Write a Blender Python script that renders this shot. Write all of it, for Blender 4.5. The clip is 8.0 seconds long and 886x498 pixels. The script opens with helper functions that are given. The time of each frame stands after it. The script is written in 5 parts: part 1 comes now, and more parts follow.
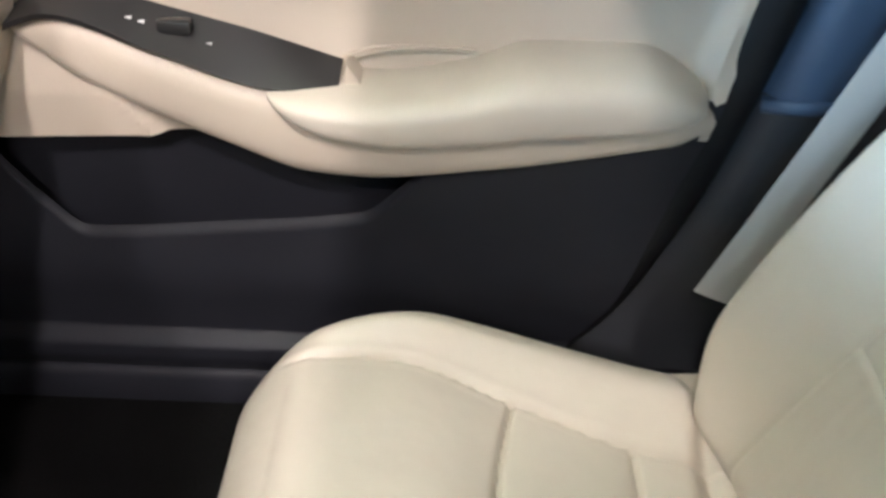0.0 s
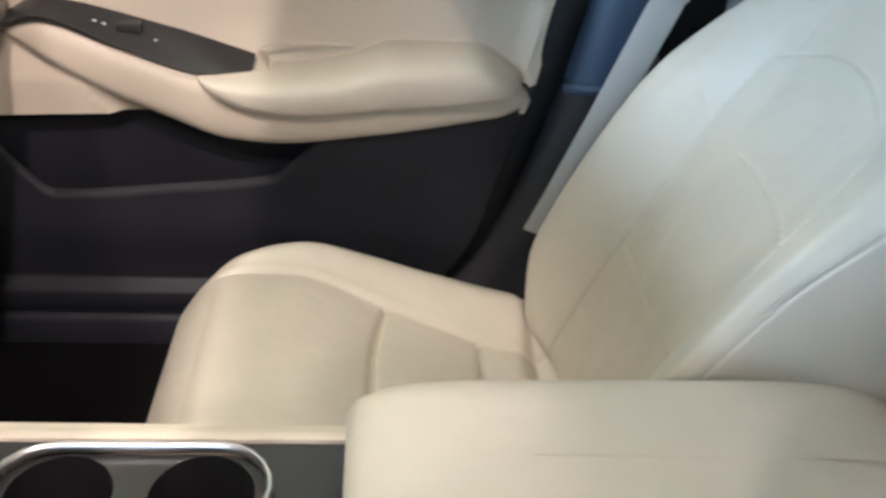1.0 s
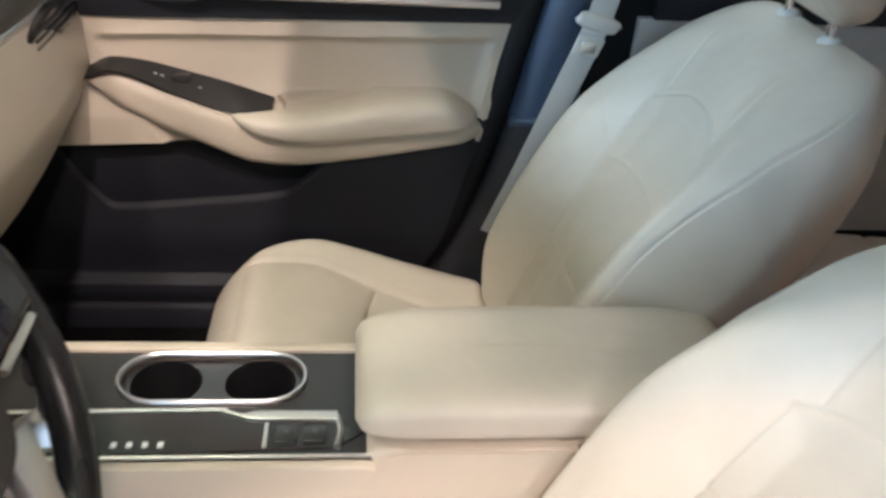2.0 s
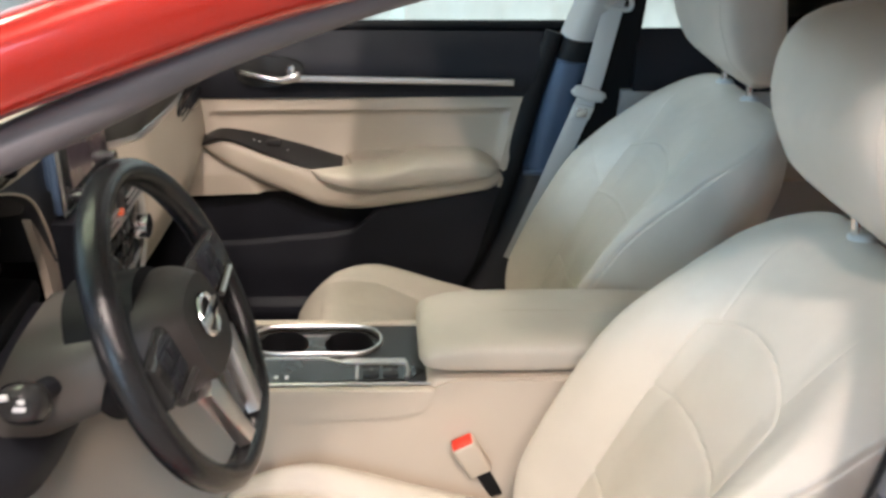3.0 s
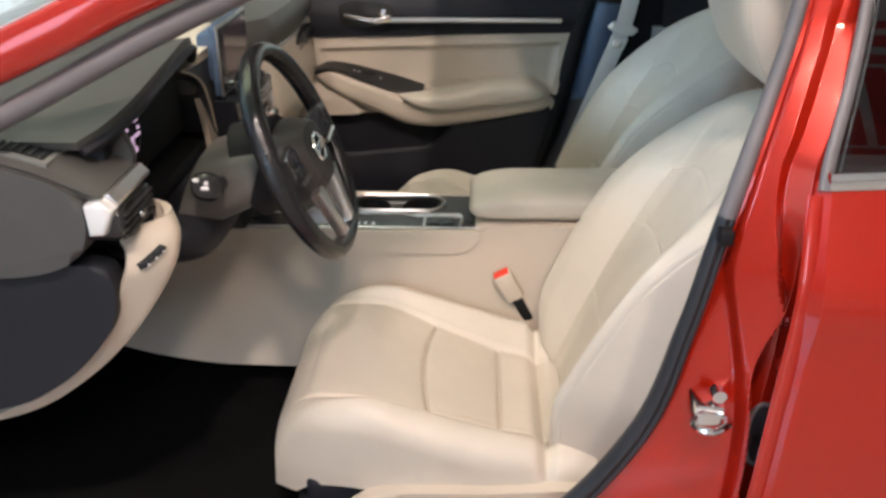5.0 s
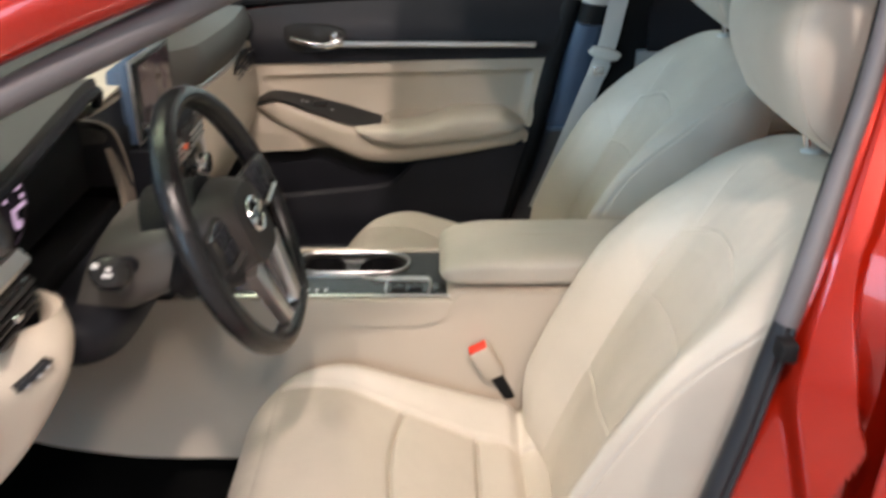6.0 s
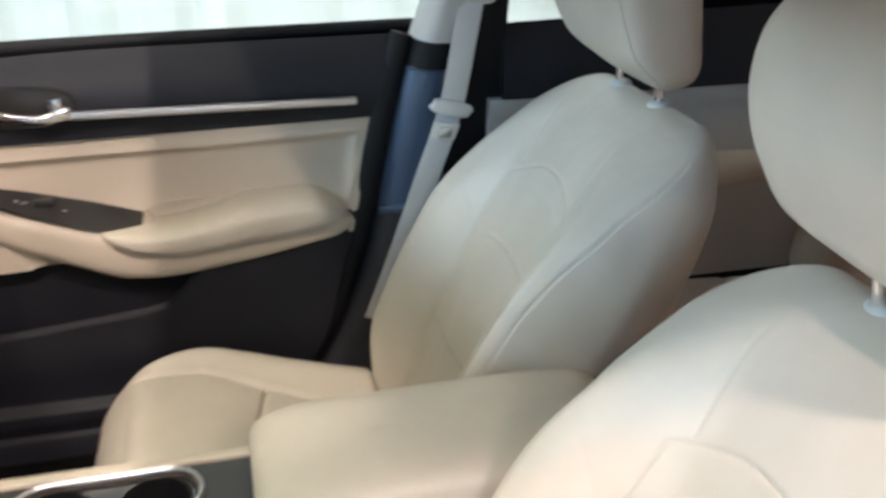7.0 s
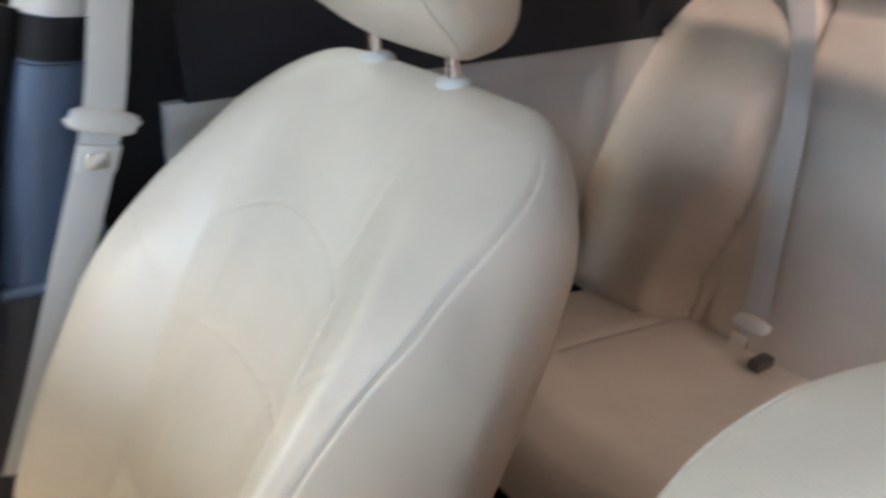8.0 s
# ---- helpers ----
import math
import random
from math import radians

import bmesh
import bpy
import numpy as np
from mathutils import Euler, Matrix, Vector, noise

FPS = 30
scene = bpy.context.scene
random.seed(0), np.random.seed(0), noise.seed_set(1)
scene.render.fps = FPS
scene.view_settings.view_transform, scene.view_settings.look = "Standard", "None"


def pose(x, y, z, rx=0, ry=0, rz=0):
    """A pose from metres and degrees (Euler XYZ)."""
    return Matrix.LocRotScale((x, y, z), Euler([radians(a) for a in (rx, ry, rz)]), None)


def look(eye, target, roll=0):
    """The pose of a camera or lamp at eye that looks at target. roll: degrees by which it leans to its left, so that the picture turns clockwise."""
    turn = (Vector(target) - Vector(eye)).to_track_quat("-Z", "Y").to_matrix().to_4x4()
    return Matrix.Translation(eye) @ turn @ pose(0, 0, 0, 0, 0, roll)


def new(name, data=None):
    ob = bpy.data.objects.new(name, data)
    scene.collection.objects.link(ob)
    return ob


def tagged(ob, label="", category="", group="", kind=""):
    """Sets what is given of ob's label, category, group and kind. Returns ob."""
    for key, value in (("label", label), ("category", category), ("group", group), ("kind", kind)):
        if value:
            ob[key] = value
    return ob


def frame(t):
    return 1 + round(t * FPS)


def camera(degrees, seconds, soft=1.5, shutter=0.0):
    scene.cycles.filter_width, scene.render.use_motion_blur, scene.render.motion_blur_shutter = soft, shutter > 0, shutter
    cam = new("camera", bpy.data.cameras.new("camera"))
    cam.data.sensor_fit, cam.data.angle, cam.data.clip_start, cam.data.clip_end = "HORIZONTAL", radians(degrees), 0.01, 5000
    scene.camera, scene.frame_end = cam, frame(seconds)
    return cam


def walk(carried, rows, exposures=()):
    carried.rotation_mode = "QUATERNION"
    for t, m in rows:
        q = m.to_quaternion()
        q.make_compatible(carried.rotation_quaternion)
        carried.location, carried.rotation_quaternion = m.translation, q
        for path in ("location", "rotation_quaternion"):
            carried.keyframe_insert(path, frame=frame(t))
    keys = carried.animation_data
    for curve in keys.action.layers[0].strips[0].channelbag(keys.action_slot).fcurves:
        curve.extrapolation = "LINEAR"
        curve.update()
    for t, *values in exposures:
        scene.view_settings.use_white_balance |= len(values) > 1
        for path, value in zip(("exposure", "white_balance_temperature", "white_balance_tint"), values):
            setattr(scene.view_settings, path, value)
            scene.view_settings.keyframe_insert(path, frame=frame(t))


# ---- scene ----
import functools

cam = camera(53.2, 8.0, soft=3.0, shutter=0.4)
PATH = [
    (0, (0.06, -0.1, 1.127), (0.056, 1.462, -0.122), 2.2),
    (0.5, (0.058, -0.308, 1.15), (0.134, 1.329, 0.003), 2.9),
    (1, (0.117, -0.462, 1.178), (0.275, 1.198, 0.075), 4.2),
    (1.2, (0.095, -0.496, 1.203), (0.321, 1.162, 0.107), 5.5),
    (2.3, (0.087, -0.999, 1.36), (0.276, 0.745, 0.401), 3.5),
    (2.5, (0.072, -1.094, 1.387), (0.247, 0.673, 0.468), 3.0),
    (3, (0.029, -1.316, 1.418), (0.178, 0.49, 0.572), 2.1),
    (3.5, (0.091, -1.552, 1.424), (0.165, 0.296, 0.66), 0.9),
    (4, (0.144, -1.773, 1.426), (0.143, 0.088, 0.693), 0.1),
    (4.5, (0.146, -1.878, 1.435), (0.086, -0.029, 0.674), -0.2),
    (4.7, (0.14, -1.895, 1.416), (0.052, -0.069, 0.605), -0.4),
    (5.8, (0.096, -1.700, 1.425), (0.066, 0.084, 0.520), 0.1),
    (6, (0.094, -1.568, 1.396), (0.107, 0.24, 0.541), 0.1),
    (6.5, (0.072, -1.243, 1.384), (0.267, 0.563, 0.547), 0.1),
    (7, (0.101, -0.876, 1.333), (0.562, 0.883, 0.499), 0.7),
    (7.5, (0.143, -0.57, 1.259), (0.887, 1.07, 0.389), 1.2),
    (8, (0.250, -0.351, 1.169), (1.341, 1.120, 0.366), 1.6),
]
EXPOSURES = [(0, .6, 6250, 11), (1.2, .3, 6700, 14), (2.3, .02, 6850, 13), (3.5, -.20, 6900, 12), (4.5, -.36, 7000, 13), (5.0, -.36, 7000, 13), (6.0, -.28, 7000, 12), (6.5, -.14, 6900, 12), (7.0, .09, 7000, 14), (7.5, .36, 7300, 20), (8.0, .52, 7600, 24)]
walk(cam, [(t, look(eye, target, roll)) for t, eye, target, roll in PATH], EXPOSURES)

# ---------- world and lights ----------
world = bpy.data.worlds.new("world")
scene.world = world
world.use_nodes = True
bg = world.node_tree.nodes["Background"]
bg.inputs[0].default_value = (0.75, 0.85, 1.0, 1)
bg.inputs[1].default_value = 0.03


def area_lamp(name, m, sx, sy, power, colour):
    d = bpy.data.lights.new(name, "AREA")
    d.shape, d.size, d.size_y, d.energy, d.color = "RECTANGLE", sx, sy, power, colour
    ob = new(name, d)
    ob.matrix_world = m
    return ob


COOL, WARM, ROSE = (0.36, 0.65, 1.0), (1.0, 0.98, 0.83), (1.0, 0.875, 0.84)
# daylight through the show window ahead of the car
area_lamp("daylight_fill", look((-6.7, -2.0, 3.35), (0.4, 0.2, 0.9)), 2.4, 1.5, 205, (0.28, 0.60, 1.0))
area_lamp("daylight_fill", look((-6.7, 0.2, 3.35), (0.4, 0.35, 0.9)), 1.6, 1.5, 235, (0.62, 0.85, 1.0))
# cool fill added from the side of the open door, as from an unseen window
area_lamp("daylight_fill", look((-1.6, -5.95, 2.0), (0.4, 0.3, 0.9)), 2.2, 2.0, 95, COOL)
# daylight through the curtained window beside the car
area_lamp("curtain_light", look((0.6, 4.6, 2.0), (0.6, 0.0, 1.0)), 9.0, 3.4, 85, (0.85, 0.94, 1.0))
# ceiling lights over the open door and the windshield
area_lamp("ceiling_lamp_light", look((0.22, -2.43, 3.86), (0.3, -0.3, 0.6)), 0.14, 0.2, 96, ROSE)
area_lamp("ceiling_lamp_light", look((-0.9, -2.85, 3.86), (0.2, -0.3, 0.6)), 0.16, 0.2, 54, ROSE)
# unseen lamp added to brighten the red rear door and door jamb
area_lamp("ceiling_lamp_light", look((0.95, -3.9, 3.86), (0.8, -0.8, 0.8)), 0.3, 0.9, 110, ROSE)
area_lamp("ceiling_lamp_light", look((-0.95, 0.35, 3.86), (-0.2, 0.4, 0.6)), 0.3, 0.7, 19, WARM)
area_lamp("ceiling_lamp_light", look((-2.2, 0.2, 3.86), (0.3, 0.2, 0.6)), 0.35, 0.8, 40, WARM)

# ---------- materials ----------


def mat(name, base, rough=0.5, metal=0.0, grain=0.0, grain_size=400.0, vary=0.0, vary_size=6.0, coat=0.0, spec=0.5, detail=4.0, soft_dents=0.0):
    """A principled material; grain: depth of a fine bump, vary: brightness variation at a large scale."""
    m = bpy.data.materials.new(name)
    m.use_nodes = True
    nt = m.node_tree
    p = nt.nodes["Principled BSDF"]
    p.inputs["Base Color"].default_value = (*base, 1)
    p.inputs["Roughness"].default_value = rough
    p.inputs["Metallic"].default_value = metal
    p.inputs["Coat Weight"].default_value = coat
    p.inputs["Coat Roughness"].default_value = 0.03
    p.inputs["Specular IOR Level"].default_value = spec
    tc = nt.nodes.new("ShaderNodeTexCoord")
    if vary:
        n = nt.nodes.new("ShaderNodeTexNoise")
        n.inputs["Scale"].default_value = vary_size
        n.inputs["Detail"].default_value = 5
        nt.links.new(tc.outputs["Object"], n.inputs["Vector"])
        r = nt.nodes.new("ShaderNodeMapRange")
        r.inputs["From Min"].default_value, r.inputs["From Max"].default_value = 0.3, 0.7
        r.inputs["To Min"].default_value, r.inputs["To Max"].default_value = 1 - vary, 1 + vary
        nt.links.new(n.outputs["Fac"], r.inputs["Value"])
        mix = nt.nodes.new("ShaderNodeMix")
        mix.data_type, mix.blend_type = "RGBA", "MULTIPLY"
        mix.inputs["Factor"].default_value = 1
        mix.inputs["A"].default_value = (*base, 1)
        nt.links.new(r.outputs["Result"], mix.inputs["B"])
        nt.links.new(mix.outputs["Result"], p.inputs["Base Color"])
        r2 = nt.nodes.new("ShaderNodeMapRange")
        r2.inputs["To Min"].default_value, r2.inputs["To Max"].default_value = max(rough - 0.08, 0.02), rough + 0.08
        nt.links.new(n.outputs["Fac"], r2.inputs["Value"])
        nt.links.new(r2.outputs["Result"], p.inputs["Roughness"])
    if grain:
        v = nt.nodes.new("ShaderNodeTexVoronoi")
        v.inputs["Scale"].default_value = grain_size
        n2 = nt.nodes.new("ShaderNodeTexNoise")
        n2.inputs["Scale"].default_value = grain_size * 0.35
        n2.inputs["Detail"].default_value = detail
        add = nt.nodes.new("ShaderNodeMath")
        nt.links.new(tc.outputs["Object"], v.inputs["Vector"])
        nt.links.new(tc.outputs["Object"], n2.inputs["Vector"])
        nt.links.new(v.outputs["Distance"], add.inputs[0])
        nt.links.new(n2.outputs["Fac"], add.inputs[1])
        b = nt.nodes.new("ShaderNodeBump")
        b.inputs["Strength"].default_value = min(1.0, grain)
        b.inputs["Distance"].default_value = 0.0006
        nt.links.new(add.outputs[0], b.inputs["Height"])
        nt.links.new(b.outputs["Normal"], p.inputs["Normal"])
        if soft_dents:
            n3 = nt.nodes.new("ShaderNodeTexNoise")
            n3.inputs["Scale"].default_value = 14
            n3.inputs["Detail"].default_value = 2
            b2 = nt.nodes.new("ShaderNodeBump")
            b2.inputs["Strength"].default_value = soft_dents
            b2.inputs["Distance"].default_value = 0.02
            nt.links.new(tc.outputs["Object"], n3.inputs["Vector"])
            nt.links.new(n3.outputs["Fac"], b2.inputs["Height"])
            nt.links.new(b2.outputs["Normal"], b.inputs["Normal"])
    return m


def glass_mat(name, tint, ior=1.5):
    m = bpy.data.materials.new(name)
    m.use_nodes = True
    nt = m.node_tree
    nt.nodes.remove(nt.nodes["Principled BSDF"])
    tr, gl, mx, fr = (nt.nodes.new(k) for k in ("ShaderNodeBsdfTransparent", "ShaderNodeBsdfGlossy", "ShaderNodeMixShader", "ShaderNodeFresnel"))
    tr.inputs[0].default_value = (*tint, 1)
    gl.inputs["Roughness"].default_value = 0.0
    fr.inputs["IOR"].default_value = ior
    nt.links.new(fr.outputs[0], mx.inputs[0])
    nt.links.new(tr.outputs[0], mx.inputs[1])
    nt.links.new(gl.outputs[0], mx.inputs[2])
    nt.links.new(mx.outputs[0], nt.nodes["Material Output"].inputs[0])
    return m


def glow_mat(name, colour, strength):
    m = bpy.data.materials.new(name)
    m.use_nodes = True
    p = m.node_tree.nodes["Principled BSDF"]
    p.inputs["Base Color"].default_value = (0.02, 0.02, 0.02, 1)
    p.inputs["Emission Color"].default_value = (*colour, 1)
    p.inputs["Emission Strength"].default_value = strength
    return m


LEATHER = mat("beige_leather", (0.57, 0.51, 0.43), 0.41, grain=0.2, grain_size=550, vary=0.05, vary_size=9, soft_dents=0.22)
TRIM = mat("beige_plastic", (0.55, 0.475, 0.385), 0.5, grain=0.3, grain_size=700, vary=0.04, vary_size=5)
DARK = mat("charcoal_plastic", (0.017, 0.018, 0.023), 0.5, grain=0.4, grain_size=600, vary=0.12, vary_size=7, spec=0.22)
GREY = mat("grey_soft_plastic", (0.066, 0.064, 0.060), 0.5, grain=0.4, grain_size=500, vary=0.1, vary_size=7)
# grey plastic with the blue of cool daylight put into its base colour
PILLAR = mat("blue_lit_plastic", (0.066, 0.105, 0.17), 0.4, grain=0.3, grain_size=500, vary=0.08, vary_size=8)
PILLAR_LOW = mat("dark_slate_plastic", (0.045, 0.048, 0.054), 0.42, grain=0.3, grain_size=500, vary=0.1, vary_size=8)
LIGHT_GREY = mat("light_grey_plastic", (0.17, 0.17, 0.16), 0.45, grain=0.3, grain_size=500, vary=0.06)
LIGHT_TRIM = mat("light_grey_trim", (0.5, 0.5, 0.48), 0.55, grain=0.3, grain_size=500, vary=0.04)
GLOSS = mat("gloss_black_trim", (0.03, 0.03, 0.03), 0.18, vary=0.1, vary_size=12)
SATIN = mat("satin_grey_panel", (0.026, 0.025, 0.025), 0.36, vary=0.1, vary_size=10)
# near-white base stands in for the ceiling mirrored in a shiny corner
REFLECTION_WHITE = mat("silver_with_white_reflection", (0.78, 0.77, 0.76), 0.3, 0.25, vary=0.03, vary_size=20, coat=0.4)
CHROME = mat("chrome", (0.85, 0.85, 0.86), 0.12, 1.0)
SILVER = mat("satin_silver", (0.76, 0.72, 0.70), 0.34, 1.0, vary=0.05, vary_size=15)
RED = mat("red_metallic_paint", (0.50, 0.017, 0.005), 0.26, 0.45, grain=0.04, grain_size=2500, coat=1.0)
RUBBER = mat("grey_rubber_seal", (0.135, 0.122, 0.125), 0.5, grain=0.2, grain_size=500, vary=0.1, vary_size=10)
BLACK_SEAL = mat("black_seal_rubber", (0.022, 0.023, 0.027), 0.38, grain=0.2, grain_size=500, vary=0.1, vary_size=10)
BLACK_RUBBER = mat("black_rubber", (0.010, 0.010, 0.011), 0.6, grain=0.2, grain_size=500, vary=0.1, spec=0.2)
CARPET = mat("black_carpet", (0.005, 0.005, 0.005), 0.95, grain=1.0, grain_size=350, vary=0.25, vary_size=20, spec=0.08)
WEB = mat("grey_webbing", (0.56, 0.56, 0.54), 0.7, grain=0.6, grain_size=900, vary=0.04)
BELT_PLASTIC = mat("pale_belt_plastic", (0.6, 0.6, 0.57), 0.35, vary=0.03)
WHEEL_LEATHER = mat("black_wheel_leather", (0.014, 0.0135, 0.0145), 0.23, grain=0.3, grain_size=600, vary=0.1, vary_size=15)
HUB = mat("charcoal_airbag_cover", (0.030, 0.026, 0.025), 0.5, grain=0.4, grain_size=600, vary=0.08)
COLUMN = mat("brown_black_plastic", (0.105, 0.097, 0.089), 0.42, grain=0.4, grain_size=600, vary=0.1, vary_size=7, spec=0.35)
RED_BUTTON = mat("red_plastic", (0.75, 0.04, 0.02), 0.4, vary=0.04)
SCREEN = mat("display_glass", (0.10, 0.075, 0.09), 0.08, vary=0.2, vary_size=14)
WHITE_PRINT = mat("white_print", (0.75, 0.75, 0.75), 0.5, vary=0.03)
HEADLINER = mat("pale_headliner", (0.55, 0.53, 0.50), 0.9, grain=0.5, grain_size=500, vary=0.03)
GLASS = glass_mat("clear_glass", (0.93, 0.97, 0.96))
WINDSHIELD = glass_mat("green_tinted_glass", (0.84, 0.94, 0.84))
TINTED = glass_mat("tinted_glass", (0.22, 0.24, 0.24), 2.3)
TYRE = mat("tyre_rubber", (0.02, 0.02, 0.02), 0.8, grain=0.4, grain_size=200, vary=0.2)
FLOOR_TILE = mat("showroom_floor_tile", (0.30, 0.285, 0.265), 0.15, vary=0.06, vary_size=1.5)
WALL = mat("showroom_wall_paint", (0.72, 0.70, 0.67), 0.6, grain=0.2, grain_size=150, vary=0.03, vary_size=0.7)
CURTAIN = mat("white_curtain_cloth", (0.86, 0.88, 0.88), 0.8, grain=0.5, grain_size=800, vary=0.03, vary_size=3)
ct = CURTAIN.node_tree
sheer, blend = ct.nodes.new("ShaderNodeBsdfTranslucent"), ct.nodes.new("ShaderNodeMixShader")
sheer.inputs[0].default_value = (0.9, 0.95, 0.95, 1)
blend.inputs[0].default_value = 0.6
ct.links.new(ct.nodes["Principled BSDF"].outputs[0], blend.inputs[1])
ct.links.new(sheer.outputs[0], blend.inputs[2])
ct.links.new(blend.outputs[0], ct.nodes["Material Output"].inputs[0])
BANNER = mat("dark_red_banner", (0.34, 0.02, 0.02), 0.5, vary=0.06, vary_size=2)
BANNER_GREY = mat("grey_banner_print", (0.42, 0.40, 0.40), 0.5, vary=0.05, vary_size=2)
DAYLIGHT = glow_mat("daylight_behind_curtain", (0.80, 0.97, 1.0), 1.35)
LAMP_GLOW = glow_mat("lamp_diffuser", (1.0, 0.93, 0.85), 12.0)
CLUSTER_GLOW = glow_mat("instrument_light", (0.85, 0.6, 0.9), 0.8)
AMBER_GLOW = glow_mat("amber_indicator", (1.0, 0.16, 0.05), 0.55)
BLUE_GLOW = glow_mat("blue_indicator", (0.3, 0.35, 0.9), 0.9)

# ---------- mesh tools ----------


def thing(name, at, label, category, group="", kind=""):
    e = new(name)
    e.empty_display_size = 0.05
    e.location = at
    return tagged(e, label, category, group, kind)


def part(name, bm, material, parent=None, label="", sharp=40):
    """Links a bmesh, built in world coordinates, as one mesh object, under parent where one is given."""
    bmesh.ops.recalc_face_normals(bm, faces=bm.faces)
    me = bpy.data.meshes.new(name)
    bm.to_mesh(me)
    bm.free()
    me.materials.append(material)
    for p in me.polygons:
        p.use_smooth = True
    me.set_sharp_from_angle(angle=radians(sharp))
    ob = new(name, me)
    if parent is not None:
        chain, q = Vector((0, 0, 0)), parent
        while q is not None:
            chain, q = chain + q.location, q.parent
        ob.parent = parent
        me.transform(Matrix.Translation(-chain))
    if label:
        ob["label"] = label
    return ob


def lerp(a, b, t):
    return a + (b - a) * t


def table(x, *knots):
    """Smooth value at x between knots (x, value)."""
    if x <= knots[0][0]:
        return knots[0][1]
    if x >= knots[-1][0]:
        return knots[-1][1]
    slopes = [(b[1] - a[1]) / (b[0] - a[0]) for a, b in zip(knots, knots[1:])]
    turn = [0.0] + [2 * a * b / (a + b) if a * b > 0 else 0.0 for a, b in zip(slopes, slopes[1:])] + [0.0]
    if len(knots) > 2:
        turn[0], turn[-1] = slopes[0], slopes[-1]
    for k, ((x0, y0), (x1, y1)) in enumerate(zip(knots, knots[1:])):
        if x <= x1:
            d = x1 - x0
            t = (x - x0) / d
            return y0 * (2 * t ** 3 - 3 * t * t + 1) + y1 * (3 * t * t - 2 * t ** 3) + d * (turn[k] * (t ** 3 - 2 * t * t + t) + turn[k + 1] * (t ** 3 - t * t))


def smooth_path(pts, n=8, closed=False):
    """A Catmull-Rom curve through the points, n steps to a span."""
    pts = [Vector(p) for p in pts]
    k, out = len(pts), []
    for i in range(k if closed else k - 1):
        if closed:
            p0, p1, p2, p3 = pts[i - 1], pts[i], pts[(i + 1) % k], pts[(i + 2) % k]
        else:
            p1, p2 = pts[i], pts[i + 1]
            p0 = pts[i - 1] if i else p1 * 2 - p2
            p3 = pts[i + 2] if i + 2 < k else p2 * 2 - p1
        for j in range(n):
            t = j / n
            out.append(0.5 * (2 * p1 + (p2 - p0) * t + (2 * p0 - 5 * p1 + 4 * p2 - p3) * t * t + (3 * p1 - p0 - 3 * p2 + p3) * t ** 3))
    if not closed:
        out.append(pts[-1])
    return out


def surf(f, nu, nv, wrap_u=False, cap=False):
    """A grid f(u, v), u and v from 0 to 1."""
    bm = bmesh.new()
    rows = [[bm.verts.new(f(i / nu, j / nv)) for i in range(nu if wrap_u else nu + 1)] for j in range(nv + 1)]
    for j in range(nv):
        for i in range(nu):
            k = (i + 1) % nu if wrap_u else i + 1
            bm.faces.new((rows[j][i], rows[j][k], rows[j + 1][k], rows[j + 1][i]))
    if cap:
        bm.faces.new(rows[0])
        bm.faces.new(rows[-1])
    return bm


def thick(bm, depth):
    """Gives an open sheet a thickness."""
    bmesh.ops.recalc_face_normals(bm, faces=bm.faces)
    bmesh.ops.solidify(bm, geom=bm.faces[:], thickness=depth)
    return bm


def box(x0, x1, y0, y1, z0, z1, r=0.004, seg=2):
    bm = bmesh.new()
    bmesh.ops.create_cube(bm, size=1, matrix=Matrix.Translation(((x0 + x1) / 2, (y0 + y1) / 2, (z0 + z1) / 2)) @ Matrix.Diagonal((x1 - x0, y1 - y0, z1 - z0, 1)))
    if r:
        bmesh.ops.bevel(bm, geom=bm.edges[:], offset=r, segments=seg, affect="EDGES", profile=0.5)
    return bm


def prism(outline, d0, d1, axis="y", r=0.004, seg=2, place=None):
    """Extrudes an outline of pairs between d0 and d1 along an axis; pairs are (x, z), (x, y) or (y, z). The edge at d0 is rounded by r."""
    put = {"y": lambda a, b, d: (a, d, b), "z": lambda a, b, d: (a, b, d), "x": lambda a, b, d: (d, a, b)}[axis]
    bm = bmesh.new()
    lo = [bm.verts.new(put(p[0], p[1], d0)) for p in outline]
    hi = [bm.verts.new(put(p[0], p[1], d1)) for p in outline]
    front = bm.faces.new(lo)
    bm.faces.new(hi)
    for i in range(len(lo)):
        k = (i + 1) % len(lo)
        bm.faces.new((lo[i], lo[k], hi[k], hi[i]))
    if r:
        bmesh.ops.bevel(bm, geom=list(front.edges), offset=r, segments=seg, affect="EDGES", profile=0.5)
    if place is not None:
        for v in bm.verts:
            v.co = place(v.co)
    return bm


def sweep(path, profile, up=(0, 0, 1), closed=False, scale=None):
    """Carries a closed profile of pairs (sideways, upwards) along a path."""
    path = [Vector(p) for p in path]
    up, n = Vector(up), len(path)
    bm = bmesh.new()
    rings = []
    for i, p in enumerate(path):
        a = path[i - 1] if (i or closed) else path[i]
        b = path[(i + 1) % n] if (i < n - 1 or closed) else path[i]
        t = (b - a).normalized()
        side = t.cross(up).normalized()
        lift = side.cross(t).normalized()
        s = scale(i / (n - 1)) if scale else 1
        rings.append([bm.verts.new(p + side * q[0] * s + lift * q[1] * s) for q in profile])
    m = len(profile)
    for i in range(n if closed else n - 1):
        for j in range(m):
            bm.faces.new((rings[i][j], rings[i][(j + 1) % m], rings[(i + 1) % n][(j + 1) % m], rings[(i + 1) % n][j]))
    if not closed:
        bm.faces.new(rings[0])
        bm.faces.new(rings[-1])
    return bm


